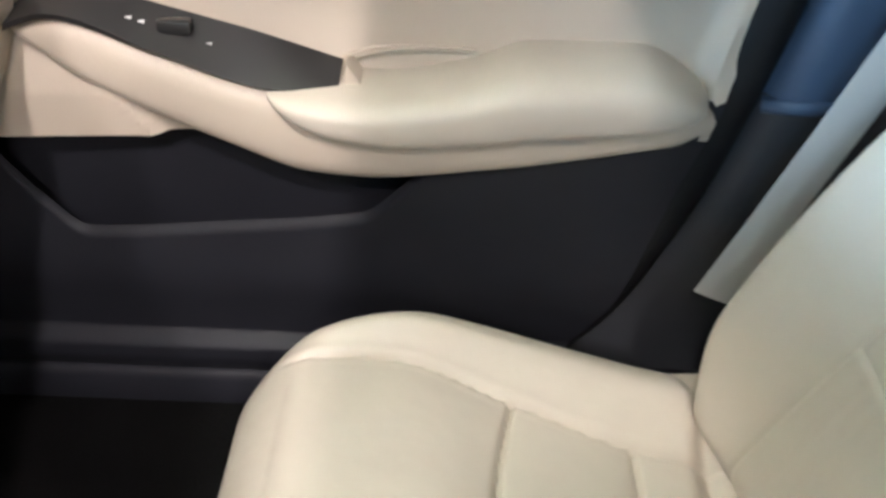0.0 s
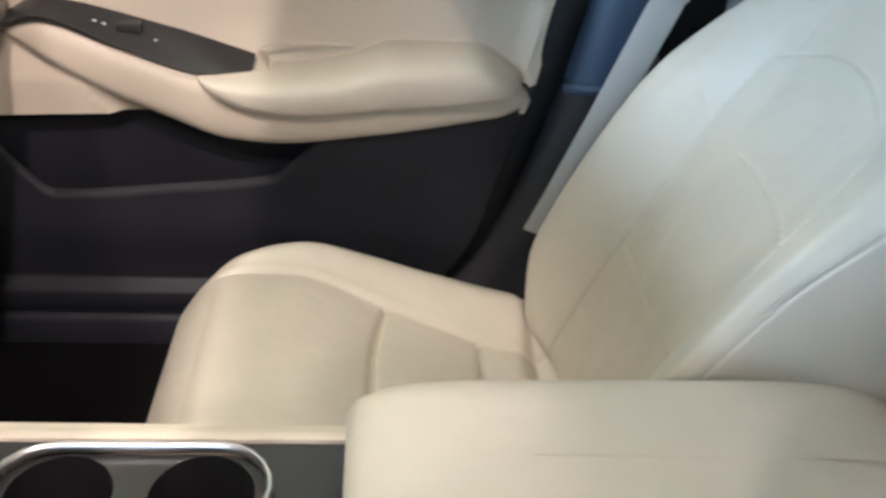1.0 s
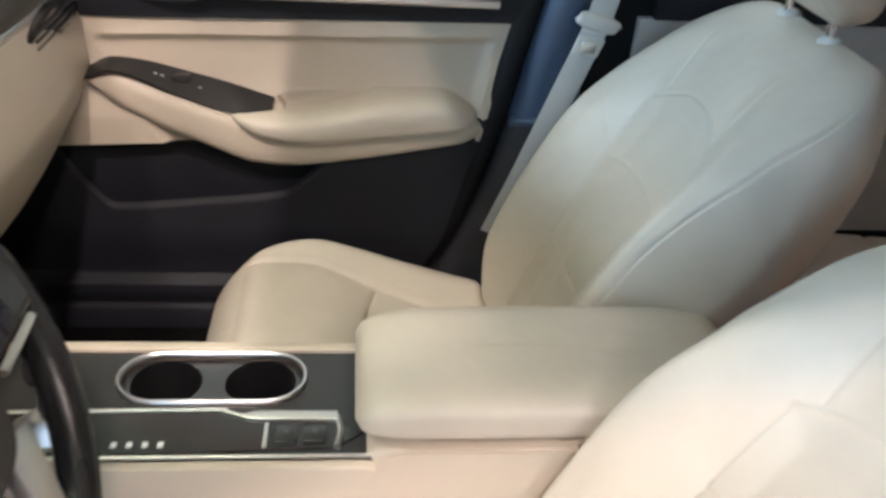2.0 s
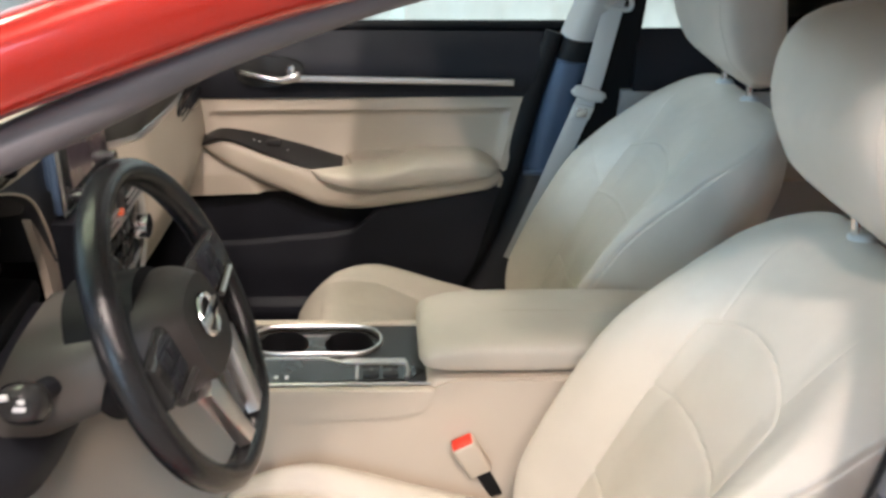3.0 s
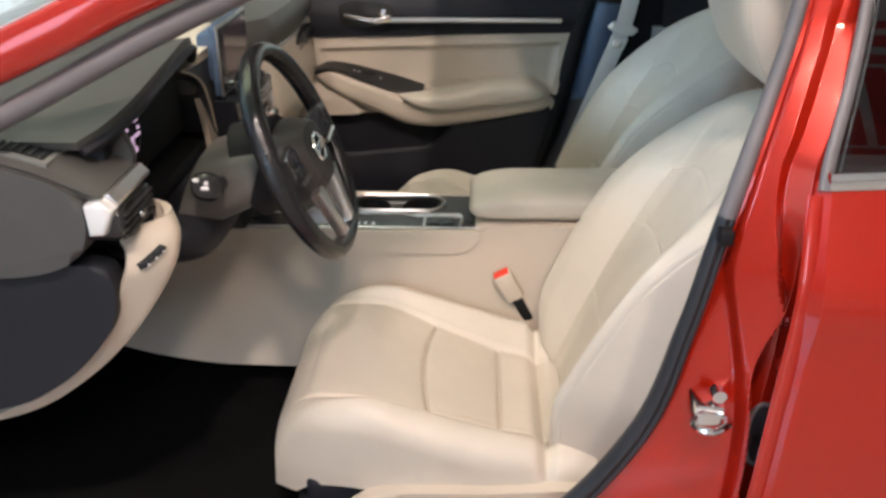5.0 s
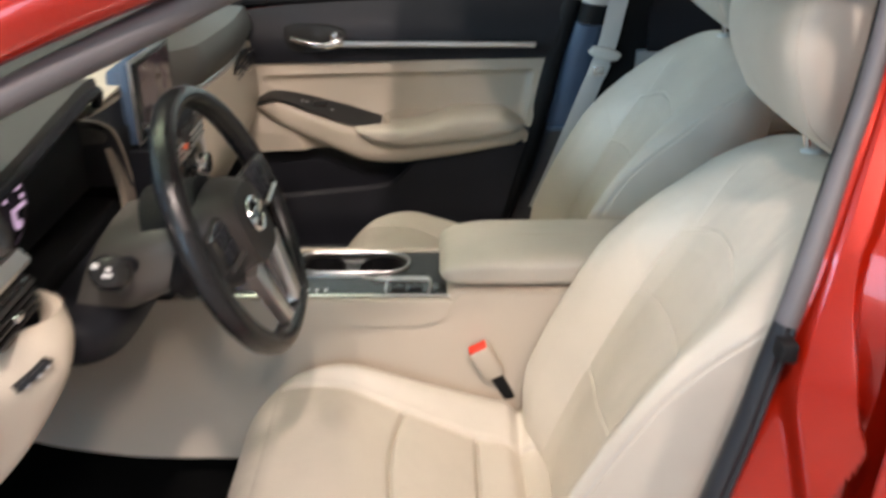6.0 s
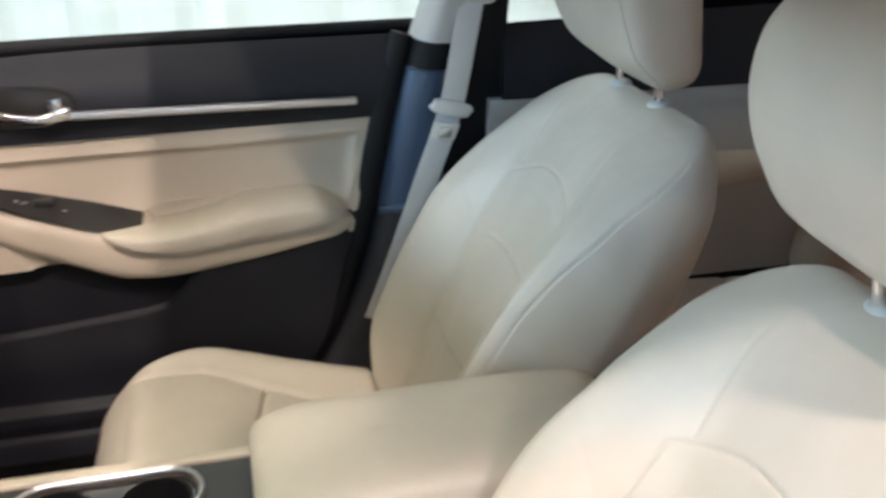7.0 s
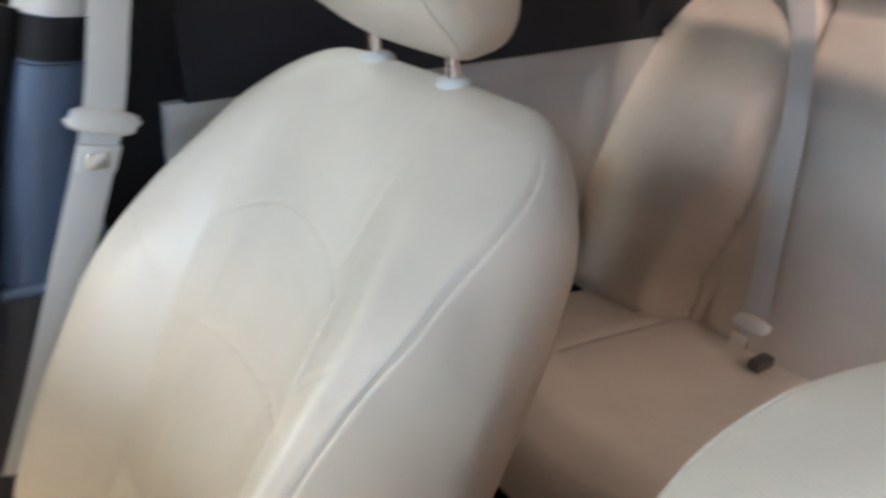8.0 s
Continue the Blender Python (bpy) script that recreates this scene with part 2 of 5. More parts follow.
def oval(a, b, n=14, e=2.0):
    """A closed superellipse profile."""
    out = []
    for k in range(n):
        c, s = math.cos(2 * math.pi * k / n), math.sin(2 * math.pi * k / n)
        out.append((a * math.copysign(abs(c) ** (2 / e), c), b * math.copysign(abs(s) ** (2 / e), s)))
    return out


def rod(a, b, r, n=16, r2=None):
    bm = bmesh.new()
    a, b = Vector(a), Vector(b)
    d = b - a
    bmesh.ops.create_cone(bm, cap_ends=True, segments=n, radius1=r, radius2=r if r2 is None else r2, depth=d.length, matrix=Matrix.Translation((a + b) / 2) @ d.to_track_quat("Z", "Y").to_matrix().to_4x4())
    return bm


def pillow(f, nu=48, nv=32):
    """A closed soft body: f(v) gives centre, half width vector, half depth vector and roundness of the section at v."""

    def g(u, v):
        c, w, d, e = f(v)
        a = 2 * math.pi * u
        cs, sn = math.cos(a), math.sin(a)
        return Vector(c) + Vector(w) * math.copysign(abs(cs) ** (2 / e), cs) + Vector(d) * math.copysign(abs(sn) ** (2 / e), sn)

    return surf(g, nu, nv, wrap_u=True, cap=True)


def groove(d, width, depth):
    return depth * math.exp(-((d / width) ** 2))


def body_side(z):
    """Half width of the car's outer skin at a height."""
    return table(z, (0.2, 0.86), (0.55, 0.905), (0.85, 0.895), (1.0, 0.845), (1.2, 0.735), (1.38, 0.61), (1.43, 0.5))


# ---------- showroom ----------
ground = tagged(part("ground", box(-12, 12, -9, 9, -0.05, 0.0, 0), FLOOR_TILE), "pale polished showroom floor tiles under the car", "floor", kind="structure")
# unseen wall; its opening and the glowing sheet behind are added for cool light
for x0, x1, z0, z1 in ((-7, 12, 0, 0.8), (-7, 12, 3.2, 4), (-7, -4.7, 0.8, 3.2), (-1.1, 12, 0.8, 3.2)):
    tagged(part("wall_back", box(x0, x1, -6.2, -6.0, z0, z1, 0), WALL), "pale painted showroom wall round an added, unseen window", "wall", kind="structure")
tagged(part("backdrop_glow", box(-6.5, 1, -6.9, -6.85, 0, 4, 0), DAYLIGHT), "glowing sheet added as daylight outside the unseen window", "backdrop", kind="structure")
tagged(part("wall_rear", box(7, 7.2, -6, 5, 0, 4, 0), WALL), "plain pale painted showroom wall", "wall", kind="structure")
for y0, y1, z0, z1 in ((-6.2, 5.4, 0, 0.5), (-6.2, 5.4, 3.8, 4.0), (-6.2, -4.6, 0.5, 3.8), (1.4, 5.4, 0.5, 3.8)):
    tagged(part("wall_front", box(-7.2, -7.0, y0, y1, z0, z1, 0), WALL), "pale showroom wall beside the wide show window", "wall", kind="structure")
tagged(part("ceiling", box(-7, 12, -6.2, 5.4, 4.0, 4.1, 0), WALL), "pale flat showroom ceiling", "ceiling", kind="structure")
tagged(part("backdrop_daylight", box(-7, 7, 5.2, 5.25, 0, 4, 0), DAYLIGHT), "bright overexposed daylight behind the curtain", "backdrop", kind="structure")
curtain = thing("curtain", (0, 3.4, 0), "white full-length curtain hanging in soft folds before bright daylight", "curtain")


def curtain_panel(x0, x1, seed, deep):
    def f(u, v):
        x = lerp(x0, x1, u)
        return (x, 3.4 + deep * math.sin(x * 17 + seed) + deep * 0.6 * math.sin(x * 41 + 2 * seed) + 0.01 * math.sin(3 * v + x), 0.02 + 3.4 * v)

    return surf(f, 200, 6)


part("panel", curtain_panel(-6, 0.1, 0.4, 0.035), CURTAIN, curtain)
part("panel", curtain_panel(0.17, 6, 1.7, 0.02), CURTAIN, curtain)
part("rail", rod((-6.2, 3.4, 3.45), (6.2, 3.4, 3.45), 0.02), LIGHT_TRIM, curtain)
banner = thing("overhead_sign", (2.7, -4.1, 3.9), "dark red overhead sign panel with illegible grey bars", "sign")
part("board", box(1.2, 4.6, -5.4, -2.78, 3.9, 4.0, 0.004), BANNER, banner)


def sign_bar(x0, y0, x1, y1, w):
    d = Vector((x1 - x0, y1 - y0, 0))
    s = Vector((-d.y, d.x, 0)).normalized() * w / 2
    return prism([(x0 + s.x, y0 + s.y), (x1 + s.x, y1 + s.y), (x1 - s.x, y1 - s.y), (x0 - s.x, y0 - s.y)], 3.894, 3.9, axis="z", r=0)


for x0, y0, x1, y1, w in ((1.25, -3.12, 4.5, -3.12, 0.07), (1.25, -5.05, 4.5, -5.05, 0.08), (2.04, -2.87, 2.19, -2.85, 0.04), (2.04, -2.97, 2.21, -2.95, 0.04), (1.7, -3.28, 4.0, -3.28, 0.04), (2.1, -3.28, 2.8, -5.02, 0.06), (2.27, -3.28, 2.52, -3.7, 0.05), (2.62, -3.28, 3.3, -5.02, 0.06), (3.3, -3.28, 3.9, -5.02, 0.06), (1.5, -3.12, 2.3, -5.02, 0.06)):
    part("print_bar", sign_bar(x0, y0, x1, y1, w), BANNER_GREY, banner)
# the third fixture is unseen, added to go with the rear door's fill lamp
for x, y in ((0.22, -2.43), (-0.9, -2.85), (0.95, -3.9), (-0.95, 0.35), (-2.2, 0.2), (5.2, -2.0)):
    lamp = thing("ceiling_light", (x, y, 3.95), "white linear ceiling light with a glowing diffuser", "ceiling light", "showroom ceiling lights")
    part("housing", box(x - 0.20, x + 0.20, y - 0.5, y + 0.5, 3.94, 4.0), LIGHT_TRIM, lamp)
    part("diffuser", box(x - 0.17, x + 0.17, y - 0.46, y + 0.46, 3.925, 3.94), LAMP_GLOW, lamp)

# ---------- car shell ----------
car = thing("car_body", (0.4, 0, 0), "glossy red metallic sedan body with its driver's door open", "car")
SKY = ((-0.95, 0.79, 0.955), (-0.50, 0.722, 1.148), (-0.345, 0.69, 1.218), (-0.20, 0.66, 1.272), (0.0, 0.625, 1.335), (0.25, 0.60, 1.372), (0.6, 0.592, 1.385), (0.95, 0.60, 1.375), (1.45, 0.64, 1.27), (2.05, 0.73, 1.06))
for s in (-1, 1):
    rail = smooth_path([(x, s * y, z) for x, y, z in SKY], 6)
    part("roof_rail", sweep(rail, oval(0.032, 0.034, 16, 2.6)), RED, car)
roof_top = lambda u, v: (lerp(0.02, 1.38, v), lerp(-0.59, 0.59, u), table(lerp(0.02, 1.38, v), (0.0, 1.36), (0.4, 1.425), (0.85, 1.425), (1.38, 1.34)) + 0.03 * (1 - (2 * u - 1) ** 2))
part("roof", thick(surf(roof_top, 24, 20), 0.012), RED, car)
part("headliner", thick(surf(lambda u, v: Vector(roof_top(u, v)) - Vector((0, 0, 0.035)), 16, 14), 0.01), HEADLINER, car)


def screen_sheet(x0, y0, z0, x1, y1, z1, bow):
    def f(u, v):
        a = 2 * u - 1
        return (lerp(x0, x1, v) - bow * (1 - a * a) * (1 if x0 < 0 else -1), a * lerp(y0, y1, v), lerp(z0, z1, v) + 0.02 * (1 - a * a) + 0.06 * v * (1 - v))

    return thick(surf(f, 20, 14), 0.004)


part("windshield", screen_sheet(-0.95, 0.76, 0.945, 0.02, 0.60, 1.355, 0.14), WINDSHIELD, car, "green-tinted laminated windshield").visible_shadow = False
part("rear_window", screen_sheet(2.05, 0.69, 1.04, 1.38, 0.57, 1.345, 0.08), TINTED, car)
part("hood", thick(surf(lambda u, v: (lerp(-2.0, -1.02, v), lerp(-0.84, 0.84, u), lerp(0.72, 0.95, v ** 0.7) + 0.05 * (1 - (2 * u - 1) ** 4) - 0.02), 16, 12), 0.01), RED, car)
part("trunk_lid", thick(surf(lambda u, v: (lerp(2.02, 2.56, v), lerp(-0.78, 0.78, u), lerp(1.035, 0.98, v) + 0.03 * (1 - (2 * u - 1) ** 4)), 16, 8), 0.01), RED, car)
for s in (-1, 1):
    part("front_fender", thick(surf(lambda u, v: (lerp(-2.05, -0.98, u), s * (body_side(lerp(0.25, 0.93, v)) - 0.1 * (1 - u) ** 3), lerp(0.25, 0.93, v) - 0.16 * (1 - u) * v), 16, 12), 0.01), RED, car)
    part("rear_quarter", thick(surf(lambda u, v: (lerp(1.52, 2.6, u), s * (body_side(lerp(0.25, 1.02, v)) - 0.1 * u ** 3), lerp(0.25, 1.02, v)), 16, 12), 0.01), RED, car)
    part("rocker", sweep([(-1.0, s * 0.81, 0.185), (1.5, s * 0.81, 0.185)], oval(0.065, 0.065, 16, 3.5)), RED, car)
part("nose", thick(surf(lambda u, v: (-2.05 - 0.12 * (1 - (2 * u - 1) ** 2), lerp(-0.8, 0.8, u), lerp(0.25, 0.76, v)), 16, 8), 0.01), RED, car)
part("tail", thick(surf(lambda u, v: (2.58 + 0.06 * (1 - (2 * u - 1) ** 2), lerp(-0.78, 0.78, u), lerp(0.25, 0.99, v)), 16, 8), 0.01), RED, car)
part("floor_pan", box(-1.05, 1.75, -0.74, 0.74, 0.17, 0.205, 0.004), CARPET, car, "black carpeted floor")
part("firewall", box(-1.06, -1.02, -0.78, 0.78, 0.2, 0.93, 0.004), CARPET, car)
part("parcel_shelf", box(1.76, 2.05, -0.68, 0.68, 1.0, 1.02, 0.004), DARK, car)
for x in (-1.34, 1.6):
    for s in (-1, 1):
        w = part("wheel", rod((x, s * 0.79, 0.33), (x, s * 0.86, 0.33), 0.2, 28), SILVER, car)
        part("tyre", sweep([(x + 0.27 * math.cos(k * math.pi / 16), s * 0.825, 0.33 + 0.27 * math.sin(k * math.pi / 16)) for k in range(32)], oval(0.065, 0.05, 12, 3), up=(0, 1, 0), closed=True), TYRE, w)

# door seal round the driver's opening
seal_path = smooth_path([(-0.84, -0.765, 0.86), (-0.72, -0.75, 0.965), (-0.51, -0.714, 1.068), (-0.352, -0.68, 1.147), (-0.196, -0.645, 1.217), (-0.07, -0.617, 1.273), (0.12, -0.597, 1.33), (0.38, -0.595, 1.352), (0.535, -0.612, 1.335), (0.561, -0.638, 1.291), (0.549, -0.663, 1.22), (0.5325, -0.685, 1.148), (0.5095, -0.71, 1.075), (0.4765, -0.747, 0.973), (0.4535, -0.761, 0.885), (0.4245, -0.77, 0.753), (0.375, -0.77, 0.573), (0.25, -0.76, 0.38), (0.1, -0.755, 0.30), (-0.3, -0.755, 0.29), (-0.7, -0.76, 0.32), (-0.86, -0.765, 0.5)], 7, closed=True)
seal_wide = lambda p: 1.7 if p.x < 0.3 else table(p.z, (0.3, 1.7), (0.573, 1.6), (0.753, 1.4), (0.973, 1.2), (1.1, 1.0), (1.3, 0.95))
joint = next(i for i, p in enumerate(seal_path) if p.x > 0.3 and p.z < 0.915)
foot = next(i for i, p in enumerate(seal_path) if i > joint and p.x < -0.84)
upper_seal, lower_seal = seal_path[foot:] + seal_path[:joint], seal_path[joint - 1:foot + 1]
part("door_seal", sweep(upper_seal, oval(0.0105, 0.012, 12), up=(0, 1, 0), scale=lambda t: seal_wide(upper_seal[round(t * (len(upper_seal) - 1))])), RUBBER, car, "grey rubber door seal")
part("sill_seal", sweep(lower_seal, [(q[0], q[1] - 0.0035 * math.exp(-((q[0] - 0.001) / 0.0022) ** 2) * (1 if q[1] > 0 else -1)) for q in oval(0.0105, 0.012, 40)], up=(0, 1, 0), scale=lambda t: seal_wide(lower_seal[round(t * (len(lower_seal) - 1))])), BLACK_SEAL, car, "black ribbed rubber door seal")
part("seal_joint", box(0.448, 0.468, -0.792, -0.768, 0.895, 0.918, 0.004), BLACK_RUBBER, car)
part("seal_lip", sweep([p + Vector((0.006, 0.022, -0.004)) for p in seal_path], oval(0.006, 0.016, 8), up=(0, 1, 0), closed=True), BLACK_RUBBER, car)
# driver's door jamb: painted B-pillar between the seal and the rear door
JAMB = smooth_path([(0.57, -0.62, 1.35), (0.563, -0.638, 1.291), (0.551, -0.663, 1.22), (0.5345, -0.685, 1.148), (0.5115, -0.71, 1.075), (0.4785, -0.747, 0.973), (0.4555, -0.761, 0.885), (0.4265, -0.77, 0.753), (0.377, -0.77, 0.573), (0.28, -0.76, 0.40), (0.26, -0.76, 0.25)], 14)


def door_edge(z):
    """Front edge of the rear door at a height."""
    return table(z, (0.25, 0.50), (0.68, 0.524), (0.833, 0.535), (1.0, 0.545), (1.032, 0.557), (1.097, 0.577), (1.162, 0.595), (1.227, 0.61), (1.293, 0.622), (1.35, 0.63))


PAD_LEFT = smooth_path([(0.4, 0.50), (0.6, 0.507), (0.706, 0.500), (0.783, 0.487), (0.842, 0.477), (0.89, 0.479), (0.995, 0.503), (1.1, 0.541), (1.2, 0.567), (1.35, 0.592)], 12)
PAD_RIGHT = smooth_path([(0.4, 0.508), (0.6, 0.514), (0.727, 0.508), (0.80, 0.530), (0.824, 0.535), (0.872, 0.523), (0.995, 0.522), (1.1, 0.557), (1.2, 0.583), (1.35, 0.608)], 12)


def smooth_table(z, path):
    return float(np.interp(z, [p[0] for p in path], [p[1] for p in path]))


def jamb(u, v):
    p = JAMB[min(int(v * (len(JAMB) - 1) + 0.5), len(JAMB) - 1)]
    x0, x1 = p.x + 0.004, door_edge(p.z) + 0.05
    x = lerp(x0, x1, u)
    low = table(p.z, (0.6, 1.0), (0.95, 0.75), (1.2, 0.25))
    # stamped shape: a valley, a raised pad with crisp edges that pinches off lower down, a deep recess before the rear door
    left, right = smooth_table(p.z, PAD_LEFT), smooth_table(p.z, PAD_RIGHT)
    # above the waist two soft ridges run along the pillar
    k = min(1.0, max(0.0, (p.z - 0.90) / 0.14))
    k = k * k * (3 - 2 * k)
    left, right = lerp(left, lerp(x0, x1 - 0.05, 0.33), k), lerp(right, lerp(x0, x1 - 0.05, 0.62), k)
    deep = lerp(0.004, -0.055, low * low)
    amp = table(p.z, (0.88, 1.0), (1.03, 0.4), (1.35, 0.35))
    out = amp * float(np.interp(x, (x0, x0 + 0.012, left - 0.010, left - 0.002, right - 0.002, right + 0.014, x1), (-0.006, -0.010, -0.004, 0.003 + 0.015 * low, 0.006 + 0.018 * low, deep, deep)))
    tilt = lerp(0, max(0.012, body_side(p.z) - abs(p.y) - 0.062), min(1.0, (x - x0) / (x1 - x0 - 0.03)))
    return (x, p.y - out - tilt, p.z)


part("b_pillar", thick(surf(jamb, 170, len(JAMB) - 1), 0.006), RED, car)
striker = part("door_striker", box(0.43, 0.472, -0.852, -0.80, 0.64, 0.675, 0.005), CHROME, car, "chrome door latch striker")
part("striker_loop", sweep(smooth_path([(0.436, -0.84, 0.656), (0.426, -0.872, 0.656), (0.45, -0.884, 0.656), (0.474, -0.866, 0.656), (0.474, -0.84, 0.656)], 5), oval(0.005, 0.005, 8)), CHROME, striker)
part("striker_bolt", rod((0.462, -0.83, 0.69), (0.462, -0.85, 0.69), 0.010, 12), CHROME, striker)


def jamb_y(x, z):
    """The painted pillar's surface at a place."""
    k = min(range(len(JAMB)), key=lambda i: abs(JAMB[i].z - z))
    p = JAMB[k]
    u = (x - p.x - 0.004) / (door_edge(p.z) + 0.05 - p.x - 0.004)
    return jamb(min(1.0, max(0.0, u)), k / (len(JAMB) - 1))[1]


part("jamb_return", thick(surf(lambda u, v: Vector(jamb(1.0, v)) + Vector((0.16 * u - 0.004, 0.004 + 0.02 * u, 0)), 4, 60), 0.004), RED, car)
ring = [(0.548 + 0.019 * math.copysign(abs(math.cos(a)) ** 0.8, math.cos(a)), 0.585 + 0.055 * math.copysign(abs(math.sin(a)) ** 0.8, math.sin(a))) for a in np.linspace(0, 2 * math.pi, 28, endpoint=False)]
ry = jamb_y(0.548, 0.585) - 0.006
boot = part("cable_grommet", prism(ring, ry, ry + 0.05, r=0.006), BLACK_SEAL, car, "black rubber cable grommet")
part("grommet_lip", sweep([(x, ry, z) for x, z in ring], oval(0.0035, 0.0035, 8), up=(0, 1, 0), closed=True), RUBBER, boot)
part("grommet_core", rod((0.548, ry + 0.004, 0.58), (0.548, ry - 0.010, 0.58), 0.010, 16), BLACK_RUBBER, boot)
sy0 = jamb_y(0.556, 0.742) - 0.004
slot = [(0.557 + 0.010 * math.cos(a), 0.742 + 0.048 * math.copysign(abs(math.sin(a)) ** 0.7, math.sin(a))) for a in np.linspace(0, 2 * math.pi, 24, endpoint=False)]
stamp = part("hinge_stamp", prism(slot, sy0, sy0 + 0.04, r=0.004), RED, car)
for z in (0.706, 0.778):
    part("hinge_bolt", rod((0.557, sy0 + 0.003, z), (0.557, sy0 - 0.008, z), 0.006, 6), RED, stamp)

# ---------- driver's rear door, closed ----------
rdoor = thing("rear_door", (1.0, -0.86, 0.25), "closed glossy red rear door with tinted window and chrome sill strip", "car door", "rear doors")


def rear_skin(s):
    def f(u, v):
        z = lerp(0.25, 1.005, v)
        x0 = door_edge(min(z, 1.0)) + 0.004
        e = min(u * 60, 1)
        y = body_side(z) - 0.02 * (1 - e) ** 2 + 0.01 * math.exp(-(((z - 0.86) / 0.05) ** 2))
        return (lerp(x0, 1.5, u), s * y, z)

    return thick(surf(f, 70, 60), 0.012)


part("door_skin", rear_skin(-1), RED, rdoor)
sill_z = lambda x: 1.012 + 0.04 * (x - 0.56)
part("sill_strip", sweep([(x, -body_side(sill_z(x)) - 0.004, sill_z(x)) for x in np.linspace(0.556, 1.5, 20)], oval(0.006, 0.0125, 12, 3)), CHROME, rdoor, "polished chrome window sill strip")


def window_sheet(s, x_low, x_top, x_low2, x_top2, z0, z1, n=14):
    def f(u, v):
        z = lerp(z0, z1, v)
        return (lerp(lerp(x_low, x_top, v), lerp(x_low2, x_top2, v), u), s * (body_side(z) - 0.012), z)

    return thick(surf(f, n, n), 0.004)


rwin = part("window", window_sheet(-1, 0.56, 0.648, 1.5, 1.25, 1.0, 1.33), TINTED, rdoor, "dark tinted rear side window")
rwin.visible_shadow = False
part("window_frame", sweep(smooth_path([(0.556, -0.835, 0.995), (0.5645, -0.815, 1.032), (0.584, -0.78, 1.097), (0.602, -0.743, 1.162), (0.617, -0.703, 1.227), (0.630, -0.657, 1.293), (0.638, -0.62, 1.35)], 6), oval(0.0075, 0.007, 12, 3), up=(0, 1, 0)), RUBBER, rdoor, "grey window frame seal")
part("frame_edge", sweep(smooth_path([(0.566, -0.845, 1.015), (0.595, -0.786, 1.097), (0.613, -0.749, 1.162), (0.628, -0.709, 1.227), (0.641, -0.663, 1.293)], 6), oval(0.0015, 0.003, 8), up=(0, 1, 0)), GLOSS, rdoor)
part("edge_flange", sweep([(door_edge(z) + 0.004, -body_side(z) + 0.014, z) for z in np.linspace(0.26, 0.99, 40)], oval(0.012, 0.006, 10), up=(0, 1, 0)), RED, rdoor)

# ---------- passenger side doors ----------
door = thing("front_door", (0.0, 0.8, 0.25), "closed passenger door with beige trim panel, dark upper and lower panels", "car door", "front doors")
win_sill = lambda x: table(x, (-0.62, 0.945), (-0.45, 0.985), (-0.3, 0.998), (0.46, 1.016))
part("door_skin", thick(surf(lambda u, v: (lerp(-0.98, 0.53, u), body_side(lerp(0.25, win_sill(lerp(-0.98, 0.53, u)) - 0.014, v)), lerp(0.25, win_sill(lerp(-0.98, 0.53, u)) - 0.014, v)), 20, 24), 0.01), RED, door)
win = part("window", window_sheet(1, -0.62, -0.1, 0.50, 0.56, 0.99, 1.33), GLASS, door, "clear side window")
win.visible_shadow = False
part("window_sash", sweep(smooth_path([(0.505, 0.84, 0.99), (0.52, 0.775, 1.13), (0.545, 0.70, 1.26), (0.55, 0.66, 1.34)], 6), oval(0.014, 0.02, 10, 3), up=(0, 1, 0)), RED, door)


def door_end(z):
    """Where the passenger door's trim ends at a height, along the slanting centre pillar."""
    return table(z, (0.24, 0.16), (0.41, 0.268), (0.614, 0.328), (0.724, 0.358), (0.866, 0.390), (1.01, 0.430), (1.1, 0.45))


def grid_panel(x0, x1, lowz, highz, f, nu, nv):
    """A sheet over x from x0 to x1 and z from lowz(x) to highz(x), with y = f(x, z)."""

    def g(u, v):
        x = lerp(x0, x1, u)
        z = lerp(lowz(x), highz(x), v)
        x = lerp(x0, x1 + door_end(z), u)
        return (x, f(x, z), z)

    return surf(g, nu, nv)


waist = lambda x: 0.858 + 0.033 * x
part("upper_panel", thick(grid_panel(-0.66, 0.0, waist, win_sill, lambda x, z: 0.742 + 0.05 * (max(0.0, z - waist(x)) / 0.15) ** 2.2 - 0.012 * math.sin(math.pi * min(1, max(0, (z - waist(x)) / 0.15))), 50, 24), -0.02), DARK, door, "charcoal upper door panel")


def beige_y(x, z):
    y = 0.748 - 0.004 * math.sin(8 * x)
    top = 0.812 + 0.03 * x
    edge = 0.341
    # raised inset outlined by a soft step
    inside = min((top - z), (edge - x - (0.8 - z) * 0.13), (x + 0.36 - max(0, 0.79 - z) * 0.6))
    y += 0.014 * (1 / (1 + math.exp(-inside / 0.003))) - groove(inside + 0.008, 0.006, 0.003)
    # swells out towards the armrest
    y -= 0.03 * table(z, (0.66, 1.0), (0.74, 0.15), (0.78, 0.0))
    return y


